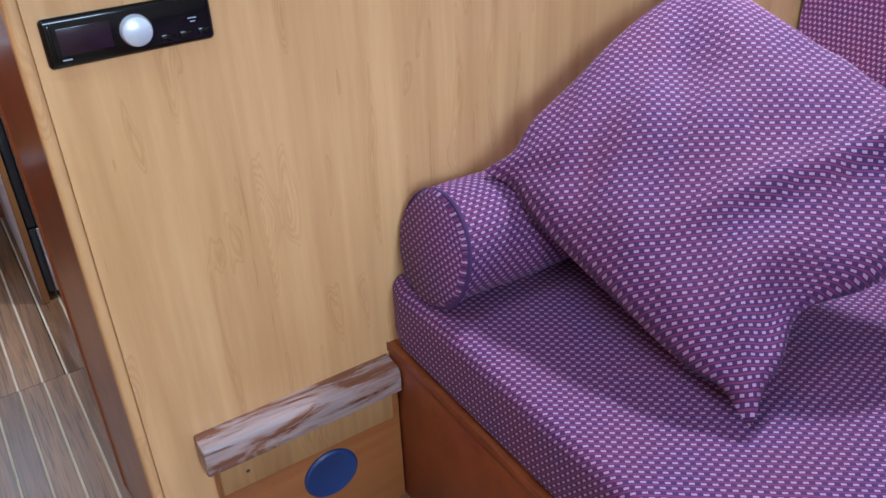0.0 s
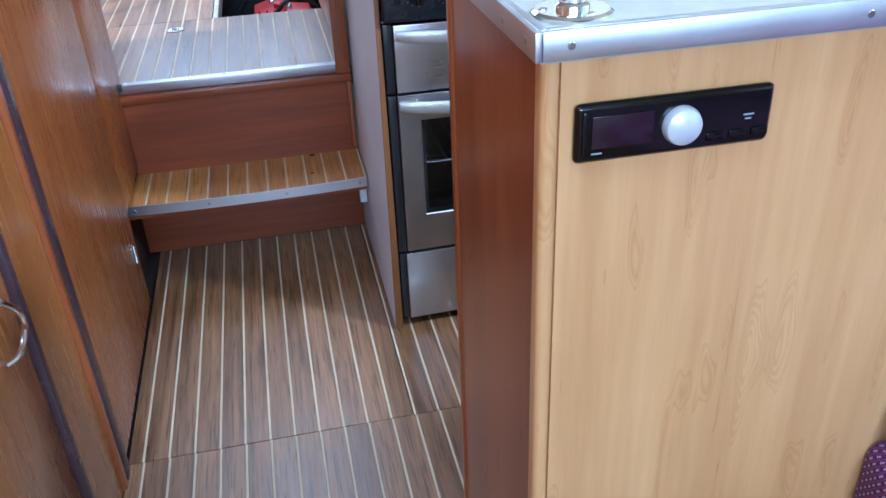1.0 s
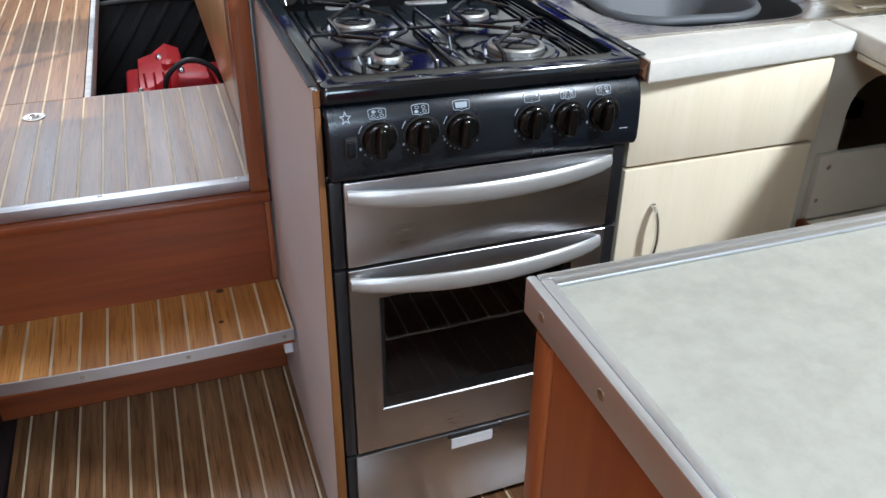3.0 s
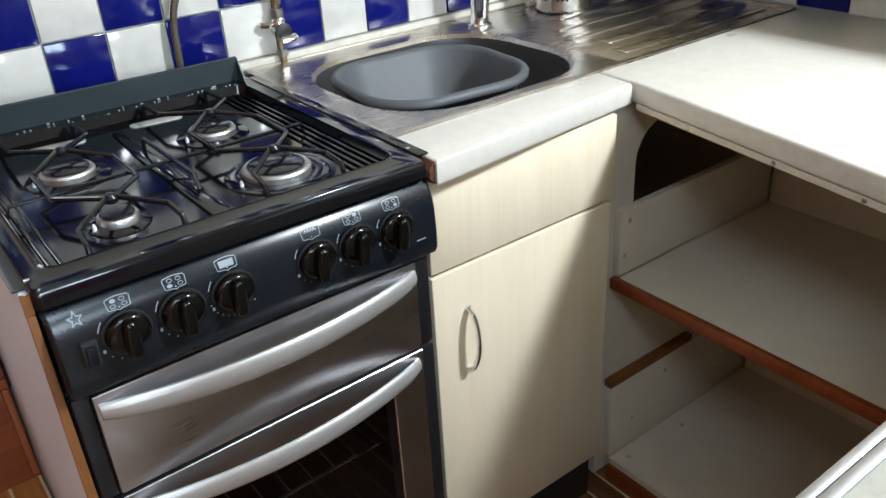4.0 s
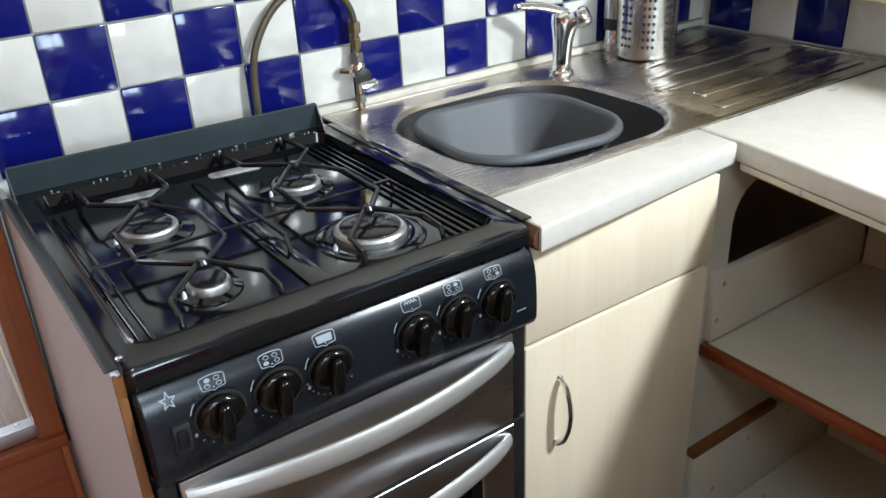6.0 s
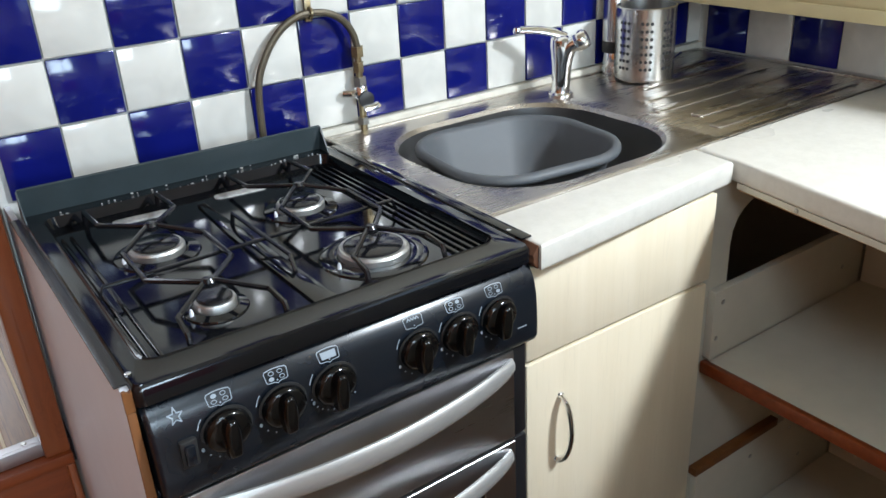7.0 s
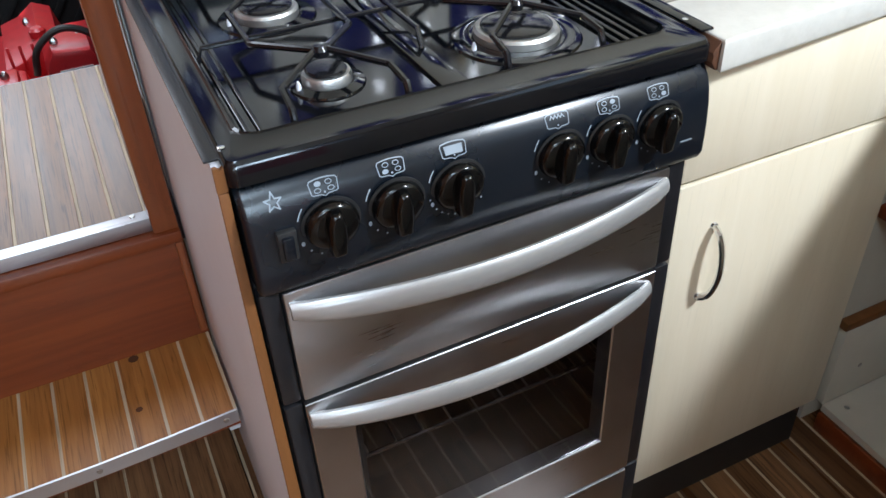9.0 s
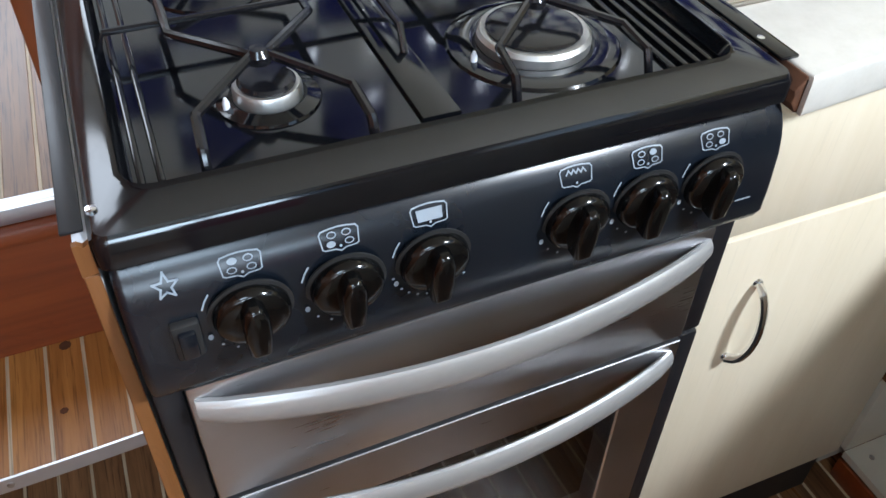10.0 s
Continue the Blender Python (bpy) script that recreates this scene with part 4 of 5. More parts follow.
tmp = prism([(0.962, 0.030), (0.882, -0.45), (0.846, -0.70), (0.864, -0.70), (0.900, -0.45), (0.980, 0.030)], "z", 0.829, 0.845)
part("batten", tmp, RAW_EDGE, corner, "wooden batten under the edge")
part("lip", prism([(0.9550, 0.030), (0.8700, -0.45), (0.8330, -0.70), (0.846, -0.70), (0.882, -0.45), (0.962, 0.030)], "z", 0.835, 0.8448), SHELF_WHITE, corner)
for t in (0.25, 0.6, 0.9):
    part("screw", lathe([(0.004, 0), (0.003, 0.0015), (0.0, 0.002)], (0.9545 - 0.085 * t, 0.030 - 0.48 * t, 0.840), 8, Euler((0, radians(-90), 0)).to_matrix()), DULL_CHROME, corner)

# Open shelving under the corner worktop.
shelves = thing("shelf_unit", (1.25, -0.3, 0), "open white shelf unit with brown wooden edging", "shelf unit")
bm = bmesh.new()
hole = rounded(1.000, 0.560, 1.60, 0.785, 0.07, 5)
box((0.925, 0.062, 0.02), (1.596, 0.078, 0.56), bm=bm)
box((0.925, 0.062, 0.785), (1.596, 0.078, 0.842), bm=bm)
prism([(0.925, 0.56), (1.000, 0.56)] + [p for p in reversed(hole) if p[0] < 1.08 and p[1] > 0.62] + [(1.10, 0.785), (0.925, 0.785)], "y", 0.062, 0.078, bm=bm)
part("divider", bm, SHELF_WHITE, shelves, "white divider with a rounded cut-out")
part("cleat", box((0.952, 0.046, 0.506), (1.42, 0.0615, 0.640), 0.001), SHELF_WHITE, shelves, "screwed white board")
part("cleat", box((0.952, 0.046, 0.060), (1.42, 0.0615, 0.245), 0.001), SHELF_WHITE, shelves, "screwed white board")
part("slat", box((0.945, 0.044, 0.245), (1.20, 0.0615, 0.262), 0.001), DARK_EDGE, shelves, "brown batten")
part("shelf", box((0.952, -0.70, 0.487), (1.594, 0.0455, 0.503)), SHELF_WHITE, shelves)
part("shelf_edge", box((0.938, -0.70, 0.481), (0.9518, 0.055, 0.505), 0.003), MAHOGANY_H, shelves, "brown wooden edging")
part("bottom_board", box((0.952, -0.70, 0.045), (1.594, 0.0455, 0.060)), SHELF_WHITE, shelves)
part("bottom_edge", box((0.945, -0.70, 0.0), (0.9518, 0.045, 0.044), 0.002), MAHOGANY_H, shelves, "brown wooden edging")
part("back_panel", box((1.43, -0.70, 0.02), (1.445, 0.0455, 0.842)), SHELF_WHITE, shelves)
for sx, sz in ((0.975, 0.615), (0.965, 0.545), (1.36, 0.620), (1.35, 0.560), (1.12, 0.205), (1.02, 0.13), (1.25, 0.215), (1.30, 0.12)):
    part("screw", lathe([(0.005, 0), (0.004, 0.0015), (0.0, 0.002)], (sx, 0.046, sz), 8, Euler((radians(90), 0, 0)).to_matrix()), DULL_CHROME, shelves)
for sx, sy in ((0.985, 0.02), (1.15, 0.01)):
    part("screw", lathe([(0.005, 0), (0.004, 0.0015), (0.0, 0.002)], (sx, sy, 0.060), 8), DULL_CHROME, shelves)
part("roller", lathe([(0.009, 0), (0.009, 0.006)], (0.975, -0.01, 0.481), 10), RUBBER, shelves)

# Sink: pressed top with a bowl and a ribbed drainer.
sink = thing("sink_unit", (1.03, 0.36, 0.88), "stainless inset sink with a ribbed drainer", "sink")
bm = bmesh.new()


def pressed(bm, outline_loops):
    loops = [[bm.verts.new((x, y, z)) for x, y in pts] for pts, z in outline_loops]
    for p, q in zip(loops, loops[1:]):
        for k in range(len(p)):
            bm.faces.new((p[k], p[(k + 1) % len(p)], q[(k + 1) % len(p)], q[k]))
    return loops


B = (0.572, 0.146, 1.008, 0.538)
n_c = 8
ring0 = rounded(B[0] - 0.016, B[1] - 0.016, B[2] + 0.011, B[3] + 0.016, 0.155, n_c)
loops = pressed(bm, [
    (ring0, 0.8835),
    (rounded(B[0], B[1], B[2], B[3], 0.14, n_c), 0.8815),
    (rounded(B[0] + 0.006, B[1] + 0.006, B[2] - 0.006, B[3] - 0.006, 0.135, n_c), 0.874)])
# flat top joined to the bowl's rim
flat_z = 0.8835
x0, y0, x1, y1 = 0.522, 0.114, 1.545, 0.600
r = loops[0]
q = (n_c + 1)
corner_pts = [bm.verts.new((1.0205, y1, flat_z)), bm.verts.new((x0, y1, flat_z)), bm.verts.new((x0, y0, flat_z)), bm.verts.new((1.0205, y0, flat_z))]
for c in range(4):
    grp = r[c * q:(c + 1) * q]
    for a, b in zip(grp, grp[1:]):
        bm.faces.new((corner_pts[c], b, a))
    nxt = r[((c + 1) * q) % len(r)]
    bm.faces.new((corner_pts[c], corner_pts[(c + 1) % 4], nxt, grp[-1]))
part("pressed_top", bm, SINK_STEEL, sink, smooth=30)
bm = bmesh.new()
basin = pressed(bm, [
    (rounded(B[0] + 0.006, B[1] + 0.006, B[2] - 0.006, B[3] - 0.006, 0.135, n_c), 0.874),
    (rounded(B[0] + 0.012, B[1] + 0.012, B[2] - 0.012, B[3] - 0.012, 0.130, n_c), 0.76),
    (rounded(B[0] + 0.045, B[1] + 0.045, B[2] - 0.045, B[3] - 0.045, 0.10, n_c), 0.735)])
bm.faces.new(basin[-1])
part("basin", bm, BASIN_STEEL, sink, "satin steel basin")
part("drainer", box((1.0205, y0, 0.8795), (x1, y1, flat_z), 0.001), SINK_STEEL, sink)
for k in range(6):
    yy = 0.165 + 0.066 * k
    a = 1.06 + 0.03 * (k % 2) + (0.10 if k > 3 else 0)
    part("drainer_rib", prism(rounded(a, yy - 0.014, 1.50 - 0.02 * (k % 2), yy + 0.014, 0.012, 4), "z", flat_z - 0.0005, flat_z + 0.0035, 0.0028), SINK_STEEL, sink)
bm = bmesh.new()
for a, b in (((x0, y0), (x1, y0 + 0.010)), ((x0, y1 - 0.010), (x1, y1)), ((x0, y0 + 0.010), (x0 + 0.010, y1 - 0.010)), ((x1 - 0.010, y0 + 0.010), (x1, y1 - 0.010))):
    box((a[0], a[1], 0.8795), (b[0], b[1], flat_z + 0.0014), 0.0009, bm=bm)
part("rolled_edge", bm, SINK_STEEL, sink)
part("waste", lathe([(0.028, 0.7355), (0.026, 0.738), (0.012, 0.736), (0.0, 0.7355)], (0.78, 0.365, 0), 20), CHROME, sink)
solo("upstand", box((0.505, 0.598, 0.872), (1.60, 0.6155, 0.8965), 0.003), SEALANT, "yellowed white sealant strip below the tiles", "trim", "structure")

bowl = bmesh.new()


def bowl_ring(inset, r):
    a = -0.10
    pts = []
    for x, y in rounded(-0.157 + inset, -0.141 + inset, 0.157 - inset, 0.141 - inset, r, 6):
        pts.append((x + 0.012 * (x > 0) * (1 - (y / 0.15) ** 2), y * (1 + 0.07 * (1 - (x / 0.165) ** 2))))
    return [(0.745 + x * math.cos(a) - y * math.sin(a), 0.326 + x * math.sin(a) + y * math.cos(a)) for x, y in pts]


ls = pressed(bowl, [
    (bowl_ring(0.050, 0.060), 0.738),
    (bowl_ring(0.018, 0.078), 0.872),
    (bowl_ring(0.005, 0.090), 0.8735),
    (bowl_ring(0.001, 0.094), 0.8760),
    (bowl_ring(0.0, 0.095), 0.8820),
    (bowl_ring(0.003, 0.092), 0.8870),
    (bowl_ring(0.009, 0.087), 0.8895),
    (bowl_ring(0.014, 0.082), 0.8880),
    (bowl_ring(0.019, 0.078), 0.880),
    (bowl_ring(0.050, 0.060), 0.758),
    (bowl_ring(0.064, 0.050), 0.746)])
bowl.faces.new(ls[-1])
bowl.faces.new(ls[0][::-1])
solo("washing_up_bowl", bowl, BOWL_GREY, "grey plastic washing-up bowl sitting in the sink", "bowl", smooth=50)

tap = thing("tap", (1.027, 0.515, 0.883), "chrome single-lever mixer tap behind the sink", "tap")
part("base", lathe([(0.025, 0.8835), (0.025, 0.888), (0.021, 0.892)], (1.020, 0.512, 0), 24), CHROME, tap)
part("body", lathe([(0.020, 0.892), (0.0175, 0.905), (0.0185, 0.95), (0.022, 0.985), (0.021, 0.997), (0.012, 1.004), (0.0, 1.005)], (1.020, 0.512, 0), 24), CHROME, tap)
part("spout", tube(smooth_path([(1.0215, 0.510, 0.905), (1.024, 0.507, 0.950), (1.029, 0.500, 0.980), (1.038, 0.489, 0.991)], 5), 0.0185, 14, flat=0.9), CHROME, tap)
part("outlet", lathe([(0.0185, 0.0), (0.0205, 0.006), (0.0195, 0.020), (0.015, 0.026), (0.0, 0.028)], (1.038, 0.489, 0.989), 9, Euler((radians(62), 0, radians(38))).to_matrix()), CHROME, tap, "faceted chrome end cap")
part("lever", tube(smooth_path([(1.030, 0.508, 1.000), (1.008, 0.522, 1.010), (0.980, 0.540, 1.017), (0.952, 0.560, 1.018)], 5), 0.0105, 12, flat=0.6), CHROME, tap)
part("lever_tip", lathe([(0.0, -0.009), (0.009, -0.006), (0.011, 0.0), (0.009, 0.006), (0.0, 0.009)], (0.950, 0.561, 1.018), 12), CHROME, tap)

# Perforated utensil pot.
pot = thing("utensil_pot", (1.239, 0.49, 0.884), "perforated stainless steel utensil pot on the drainer", "pot")
PR, PH, PZ = 0.062, 0.150, 0.887
part("wall", lathe([(PR - 0.003, PZ), (PR, PZ + 0.004), (PR, PZ + PH - 0.002), (PR + 0.0015, PZ + PH), (PR - 0.002, PZ + PH + 0.001), (PR - 0.0025, PZ + 0.004), (0.0, PZ + 0.004)], (1.239, 0.49, 0), 40), brushed("pot_steel", (0.62, 0.61, 0.59), 0.24, "z"), pot)
bm = bmesh.new()
for band in range(8):
    for col in range(3):
        for row in range(7):
            a = radians(45 * band + 9 * (col - 1))
            z = PZ + 0.028 + 0.0155 * row
            c = Vector((1.239 + (PR + 0.0004) * math.cos(a), 0.49 + (PR + 0.0004) * math.sin(a), z))
            s, u = Vector((-math.sin(a), math.cos(a), 0)) * 0.0036, Vector((0, 0, 0.0036))
            bm.faces.new([bm.verts.new(c + s * math.cos(t) + u * math.sin(t)) for t in [2 * math.pi * k / 8 for k in range(8)]])
tagged(part("perforations", bm, RUBBER, pot, "rows of round dark holes"), kind="stuff")

flask = thing("grinder", (1.262, 0.574, 0.884), "tall steel grinder with a black collar and clear base", "grinder")
part("base", lathe([(0.024, 0.884), (0.026, 0.890), (0.022, 0.925), (0.021, 0.930)], (1.232, 0.572, 0), 20), CHROME, flask)
part("collar", lathe([(0.025, 0.930), (0.026, 0.934), (0.026, 0.952), (0.025, 0.955)], (1.232, 0.572, 0), 20), RUBBER, flask, "black collar")
part("barrel", lathe([(0.026, 0.955), (0.026, 1.12), (0.022, 1.13), (0.0, 1.132)], (1.232, 0.572, 0), 24), brushed("grinder_steel", (0.6, 0.6, 0.6), 0.25, "z"), flask)
solo("spoon_rest", tube([(1.33, 0.50, 0.892), (1.38, 0.53, 0.893), (1.44, 0.56, 0.892)], 0.004, 8, flat=1.6), CHROME, "thin chrome spoon lying on the drainer", "spoon")

# Gas pipe over the tiles with its valve.
pipe = thing("gas_pipe", (0.5, 0.59, 0.9), "bent grey-brown gas pipe clipped to the tiles", "pipe")
arc = smooth_path([(0.403, 0.585, 0.86), (0.403, 0.588, 0.93), (0.409, 0.590, 1.005), (0.430, 0.590, 1.052), (0.457, 0.590, 1.084), (0.487, 0.590, 1.102), (0.518, 0.590, 1.107), (0.552, 0.590, 1.102), (0.580, 0.590, 1.086), (0.597, 0.590, 1.060), (0.603, 0.590, 1.034)], 5)
part("tube", tube(arc, 0.0062, 10), PIPE, pipe)
clip = part("clip", box((0.512, 0.594, 1.092), (0.524, 0.6035, 1.132), 0.002), BRASS, pipe, "brass pipe clip")
part("clip_band", tube([(0.518, 0.590 + 0.0085 * math.cos(t), 1.107 + 0.0085 * math.sin(t)) for t in [2 * math.pi * k / 12 for k in range(12)]], 0.003, 6, closed=True), BRASS, clip)
for z0, r0, m0 in ((1.020, 0.012, BRASS), (0.992, 0.010, BRASS), (0.965, 0.0125, DULL_CHROME)):
    part("union_nut", lathe([(r0, 0.0), (r0, 0.018)], (0.602, 0.590, z0), 6), m0, pipe)
part("riser", tube([(0.602, 0.590, 1.03), (0.602, 0.590, 0.884)], 0.0065, 10), BRASS, pipe)
valve = part("valve_body", lathe([(0.009, 0.0), (0.013, 0.004), (0.013, 0.022), (0.009, 0.028)], (0.602, 0.590, 0.942), 16), CHROME, pipe, "chrome stop valve")
part("valve_stub", tube([(0.602, 0.590, 0.956), (0.582, 0.590, 0.956), (0.572, 0.600, 0.956)], 0.007, 10), CHROME, valve)
part("valve_wheel", lathe([(0.008, 0.0), (0.015, 0.003), (0.015, 0.009), (0.008, 0.012)], (0.602, 0.578, 0.945), 14, Euler((radians(90), 0, 0)).to_matrix()), RUBBER, valve)
part("valve_lever", tube([(0.592, 0.564, 0.932), (0.612, 0.562, 0.932), (0.622, 0.565, 0.934)], 0.007, 10, flat=0.6), CHROME, valve)
part("foot_nut", lathe([(0.012, 0.0), (0.010, 0.012)], (0.602, 0.590, 0.8965), 6), DULL_CHROME, pipe)

# Locker face along the hull above the worktop.
locker = thing("hull_locker", (1.47, -0.2, 1.04), "beige hull locker face above the worktop", "locker")
part("face", box((1.352, -1.2, 1.036), (1.565, 0.606, 1.30), 0.012, 3), LOCKER, locker)
part("lip", box((1.346, -1.2, 1.030), (1.3515, 0.606, 1.055), 0.002), LOCKER, locker)

# ---------- peninsula ----------
pen = thing("peninsula_cabinet", (0.6, -0.87, 0), "peninsula unit with a pale oak front and red mahogany end", "cabinet")
part("front_panel", box((0.0132, -1.0352, 0.0), (1.595, -1.018, 0.992)), OAK, pen, "pale oak veneer front")
part("corner_post", prism(rounded(-0.004, -1.036, 0.0135, -1.012, 0.007, 4), "z", 0.0, 0.992), OAK, pen)
part("end_panel", prism([(-0.001, -1.0115), (-0.0145, -0.7425), (0.008, -0.7425), (0.012, -1.0115)], "z", 0.0, 0.992), MAHOGANY, pen, "red mahogany end panel")
part("corner_post", prism(rounded(-0.018, -0.7415, 0.010, -0.718, 0.008, 4), "z", 0.0, 0.992), MAHOGANY, pen)
part("galley_panel", box((0.0105, -0.736, 0.0), (1.595, -0.722, 0.992)), SHELF_WHITE, pen)
top = thing("counter_slab", (0.6, -0.88, 0.993), "grey-green laminate top with screwed aluminium edging", "worktop")
part("slab", box((-0.012, -1.054, 0.9935), (1.597, -0.712, 1.0185)), TOP_GREY, top)


def edging(a, b, mat, lip_a, lip_b):
    e = part("edge_trim", box(a, b, 0.0015), mat, top, "aluminium edge trim")
    part("trim_lip", box(lip_a, lip_b, 0.001), mat, e)
    return e


e1 = edging((-0.0185, -1.0605, 0.9965), (-0.0122, -0.7055, 1.0215), ALU_Y, (-0.0121, -1.0540, 1.0186), (-0.005, -0.7122, 1.0215))
e2 = edging((-0.0121, -1.0605, 0.9965), (1.597, -1.0542, 1.0215), ALU, (-0.0048, -1.0539, 1.0186), (1.597, -1.047, 1.0215))
e3 = edging((-0.0121, -0.7118, 0.9965), (1.597, -0.7055, 1.0215), ALU, (-0.0048, -0.719, 1.0186), (1.597, -0.7121, 1.0215))
for sy in (-1.035, -0.965, -0.88, -0.80, -0.73):
    part("screw", lathe([(0.0036, 0), (0.0030, 0.0006), (0.0, 0.0008)], (-0.0185, sy, 1.0085), 10, Euler((0, radians(-90), 0)).to_matrix()), DULL_CHROME, e1)
for sx in (0.012, 0.28, 0.55, 0.85, 1.2):
    part("screw", lathe([(0.0036, 0), (0.0030, 0.0006), (0.0, 0.0008)], (sx, -1.0605, 1.0085), 10, Euler((radians(90), 0, 0)).to_matrix()), DULL_CHROME, e2)

pole = thing("grab_pole", (0.030, -1.008, 1.0216), "polished steel grab pole standing on the peninsula", "pole")
part("flange", lathe([(0.035, 1.0187), (0.035, 1.0215), (0.032, 1.0237), (0.0, 1.0237)], (0.032, -1.005, 0), 32), CHROME, pole)
part("socket", lathe([(0.0150, 1.0235), (0.0150, 1.0275), (0.0125, 1.0295)], (0.032, -1.005, 0), 24), CHROME, pole)
part("shaft", lathe([(0.0122, 1.03), (0.0122, 2.08)], (0.032, -1.005, 0), 24), CHROME, pole)
for k in range(3):
    a = radians(50 + 120 * k)
    part("screw", lathe([(0.0042, 1.0235), (0.0036, 1.0245), (0.0, 1.0240)], (0.032 + 0.025 * math.cos(a), -1.005 + 0.024 * math.sin(a), 0), 8), DULL_CHROME, pole)

radio = thing("car_radio", (0.119, -1.04, 0.921), "gloss black car radio set into the oak front", "radio")
RX0, RX1, RZ0, RZ1 = 0.025, 0.213, 0.8945, 0.9495
part("body", box((RX0 + 0.004, -1.0344, RZ0 + 0.004), (RX1 - 0.004, -1.0341, RZ1 - 0.004)), RUBBER, radio)
face = part("faceplate", box((RX0, -1.0435, RZ0), (RX1, -1.0345, RZ1), 0.0055, 5), GLOSS_BLACK, radio, "gloss black faceplate")
part("display", box((0.040, -1.0447, 0.908), (0.097, -1.0437, 0.938), 0.0004), DISPLAY, radio, "dark purple display")
part("volume_knob", lathe([(0.0180, 0.0), (0.0180, 0.004), (0.0165, 0.009), (0.011, 0.0125), (0.0, 0.0135)], (0.1235, -1.0435, 0.9215), 32, Euler((radians(90), 0, 0)).to_matrix()), SILVER, radio, "silver volume knob")
for bx0, bx1, bz in ((0.040, 0.050, 0.9035), (0.184, 0.194, 0.9235), (0.186, 0.192, 0.9195)):
    part("button_mark", box((bx0, -1.0443, bz - 0.0007), (bx1, -1.0436, bz + 0.0007)), PRINT, radio)
part("side_key", box((0.0315, -1.0455, 0.903), (0.0355, -1.0435, 0.943), 0.001), GLOSS_BLACK, radio)
for bx in (0.150, 0.172, 0.194):
    part("key", box((bx, -1.0450, 0.902), (bx + 0.016, -1.0436, 0.910), 0.001), GLOSS_BLACK, radio)

bm = bmesh.new()
prism([(0.01 + 0.017 * k, -0.699 + 0.003 * math.sin(k * 1.3)) for k in range(12)] + [(0.01 + 0.017 * k, -0.704 + 0.003 * math.sin(k * 1.3)) for k in range(11, -1, -1)], "z", 0.78, 1.012, bm=bm)
solo("tea_towel", bm, RED_CLOTH, "red tea towel hanging behind the peninsula", "towel")

# Ledge and low board on the saloon side.
ledge = thing("ledge", (0.24, -1.05, 0.26), "varnished wooden ledge fixed to the oak front", "ledge")
tmp = prism([(-1.0355, 0.262), (-1.076, 0.262), (-1.081, 0.267), (-1.080, 0.302), (-1.073, 0.312), (-1.0355, 0.316)], "x", 0.074, 0.4105, 0.004)
part("rail", tmp, RAIL_WOOD, ledge)
board = thing("kick_board", (0.25, -1.05, 0), "orange plywood board under the ledge", "board")
part("board", box((0.090, -1.062, 0.0), (0.4105, -1.0345, 0.2615), 0.001), PLY, board)
part("cleat", box((0.092, -1.070, 0.205), (0.395, -1.0622, 0.2612), 0.002), RAW_EDGE, board, "pale wooden cleat")
part("nail", lathe([(0.0035, 0), (0.0, 0.001)], (0.135, -1.070, 0.235), 8, Euler((radians(90), 0, 0)).to_matrix()), RUBBER, board)
solo("blue_cap", lathe([(0.049, 0.0), (0.049, 0.003), (0.045, 0.006), (0.041, 0.0045), (0.0, 0.004)], (0.272, -1.0622, 0.141), 36, Euler((radians(90), 0, 0)).to_matrix()), BLUE_PLASTIC, "round blue plastic cap on the plywood board", "cap")

# ---------- settee ----------
settee = thing("settee_base", (1.0, -2.1, 0), "red mahogany settee base with a raised front lip", "settee")
part("front_board", box((0.4125, BOW_Y + 0.002, 0.0), (0.430, -1.035, 0.338), 0.003), MAHOGANY_H, settee)
part("lip", box((0.4105, BOW_Y + 0.002, 0.322), (0.4124, -1.036, 0.340), 0.0005), MAHOGANY_H, settee, "worn rounded lip")
part("seat_board", box((0.4305, BOW_Y + 0.002, 0.30), (1.598, -1.035, 0.334)), PLY, settee)


def grid_mesh(name, fn, nu, nv, mats, closed_v=False):
    """A surface fn(i, j) -> (place, uv) with UVs in metres."""
    bm = bmesh.new()
    uvl = bm.loops.layers.uv.new("uv")
    vs = [[None] * (nv + 1) for _ in range(nu + 1)]
    uvs = {}
    for i in range(nu + 1):
        for j in range(nv + 1):
            p, uv = fn(i / nu, j / nv)
            vs[i][j] = bm.verts.new(p)
            uvs[(i, j)] = uv
    for i in range(nu):
        for j in range(nv):
            ks = ((i, j), (i + 1, j), (i + 1, j + 1), (i, j + 1))
            f = bm.faces.new([vs[a][b] for a, b in ks])
            for loop, key in zip(f.loops, ks):
                loop[uvl].uv = uvs[key]
    return bm


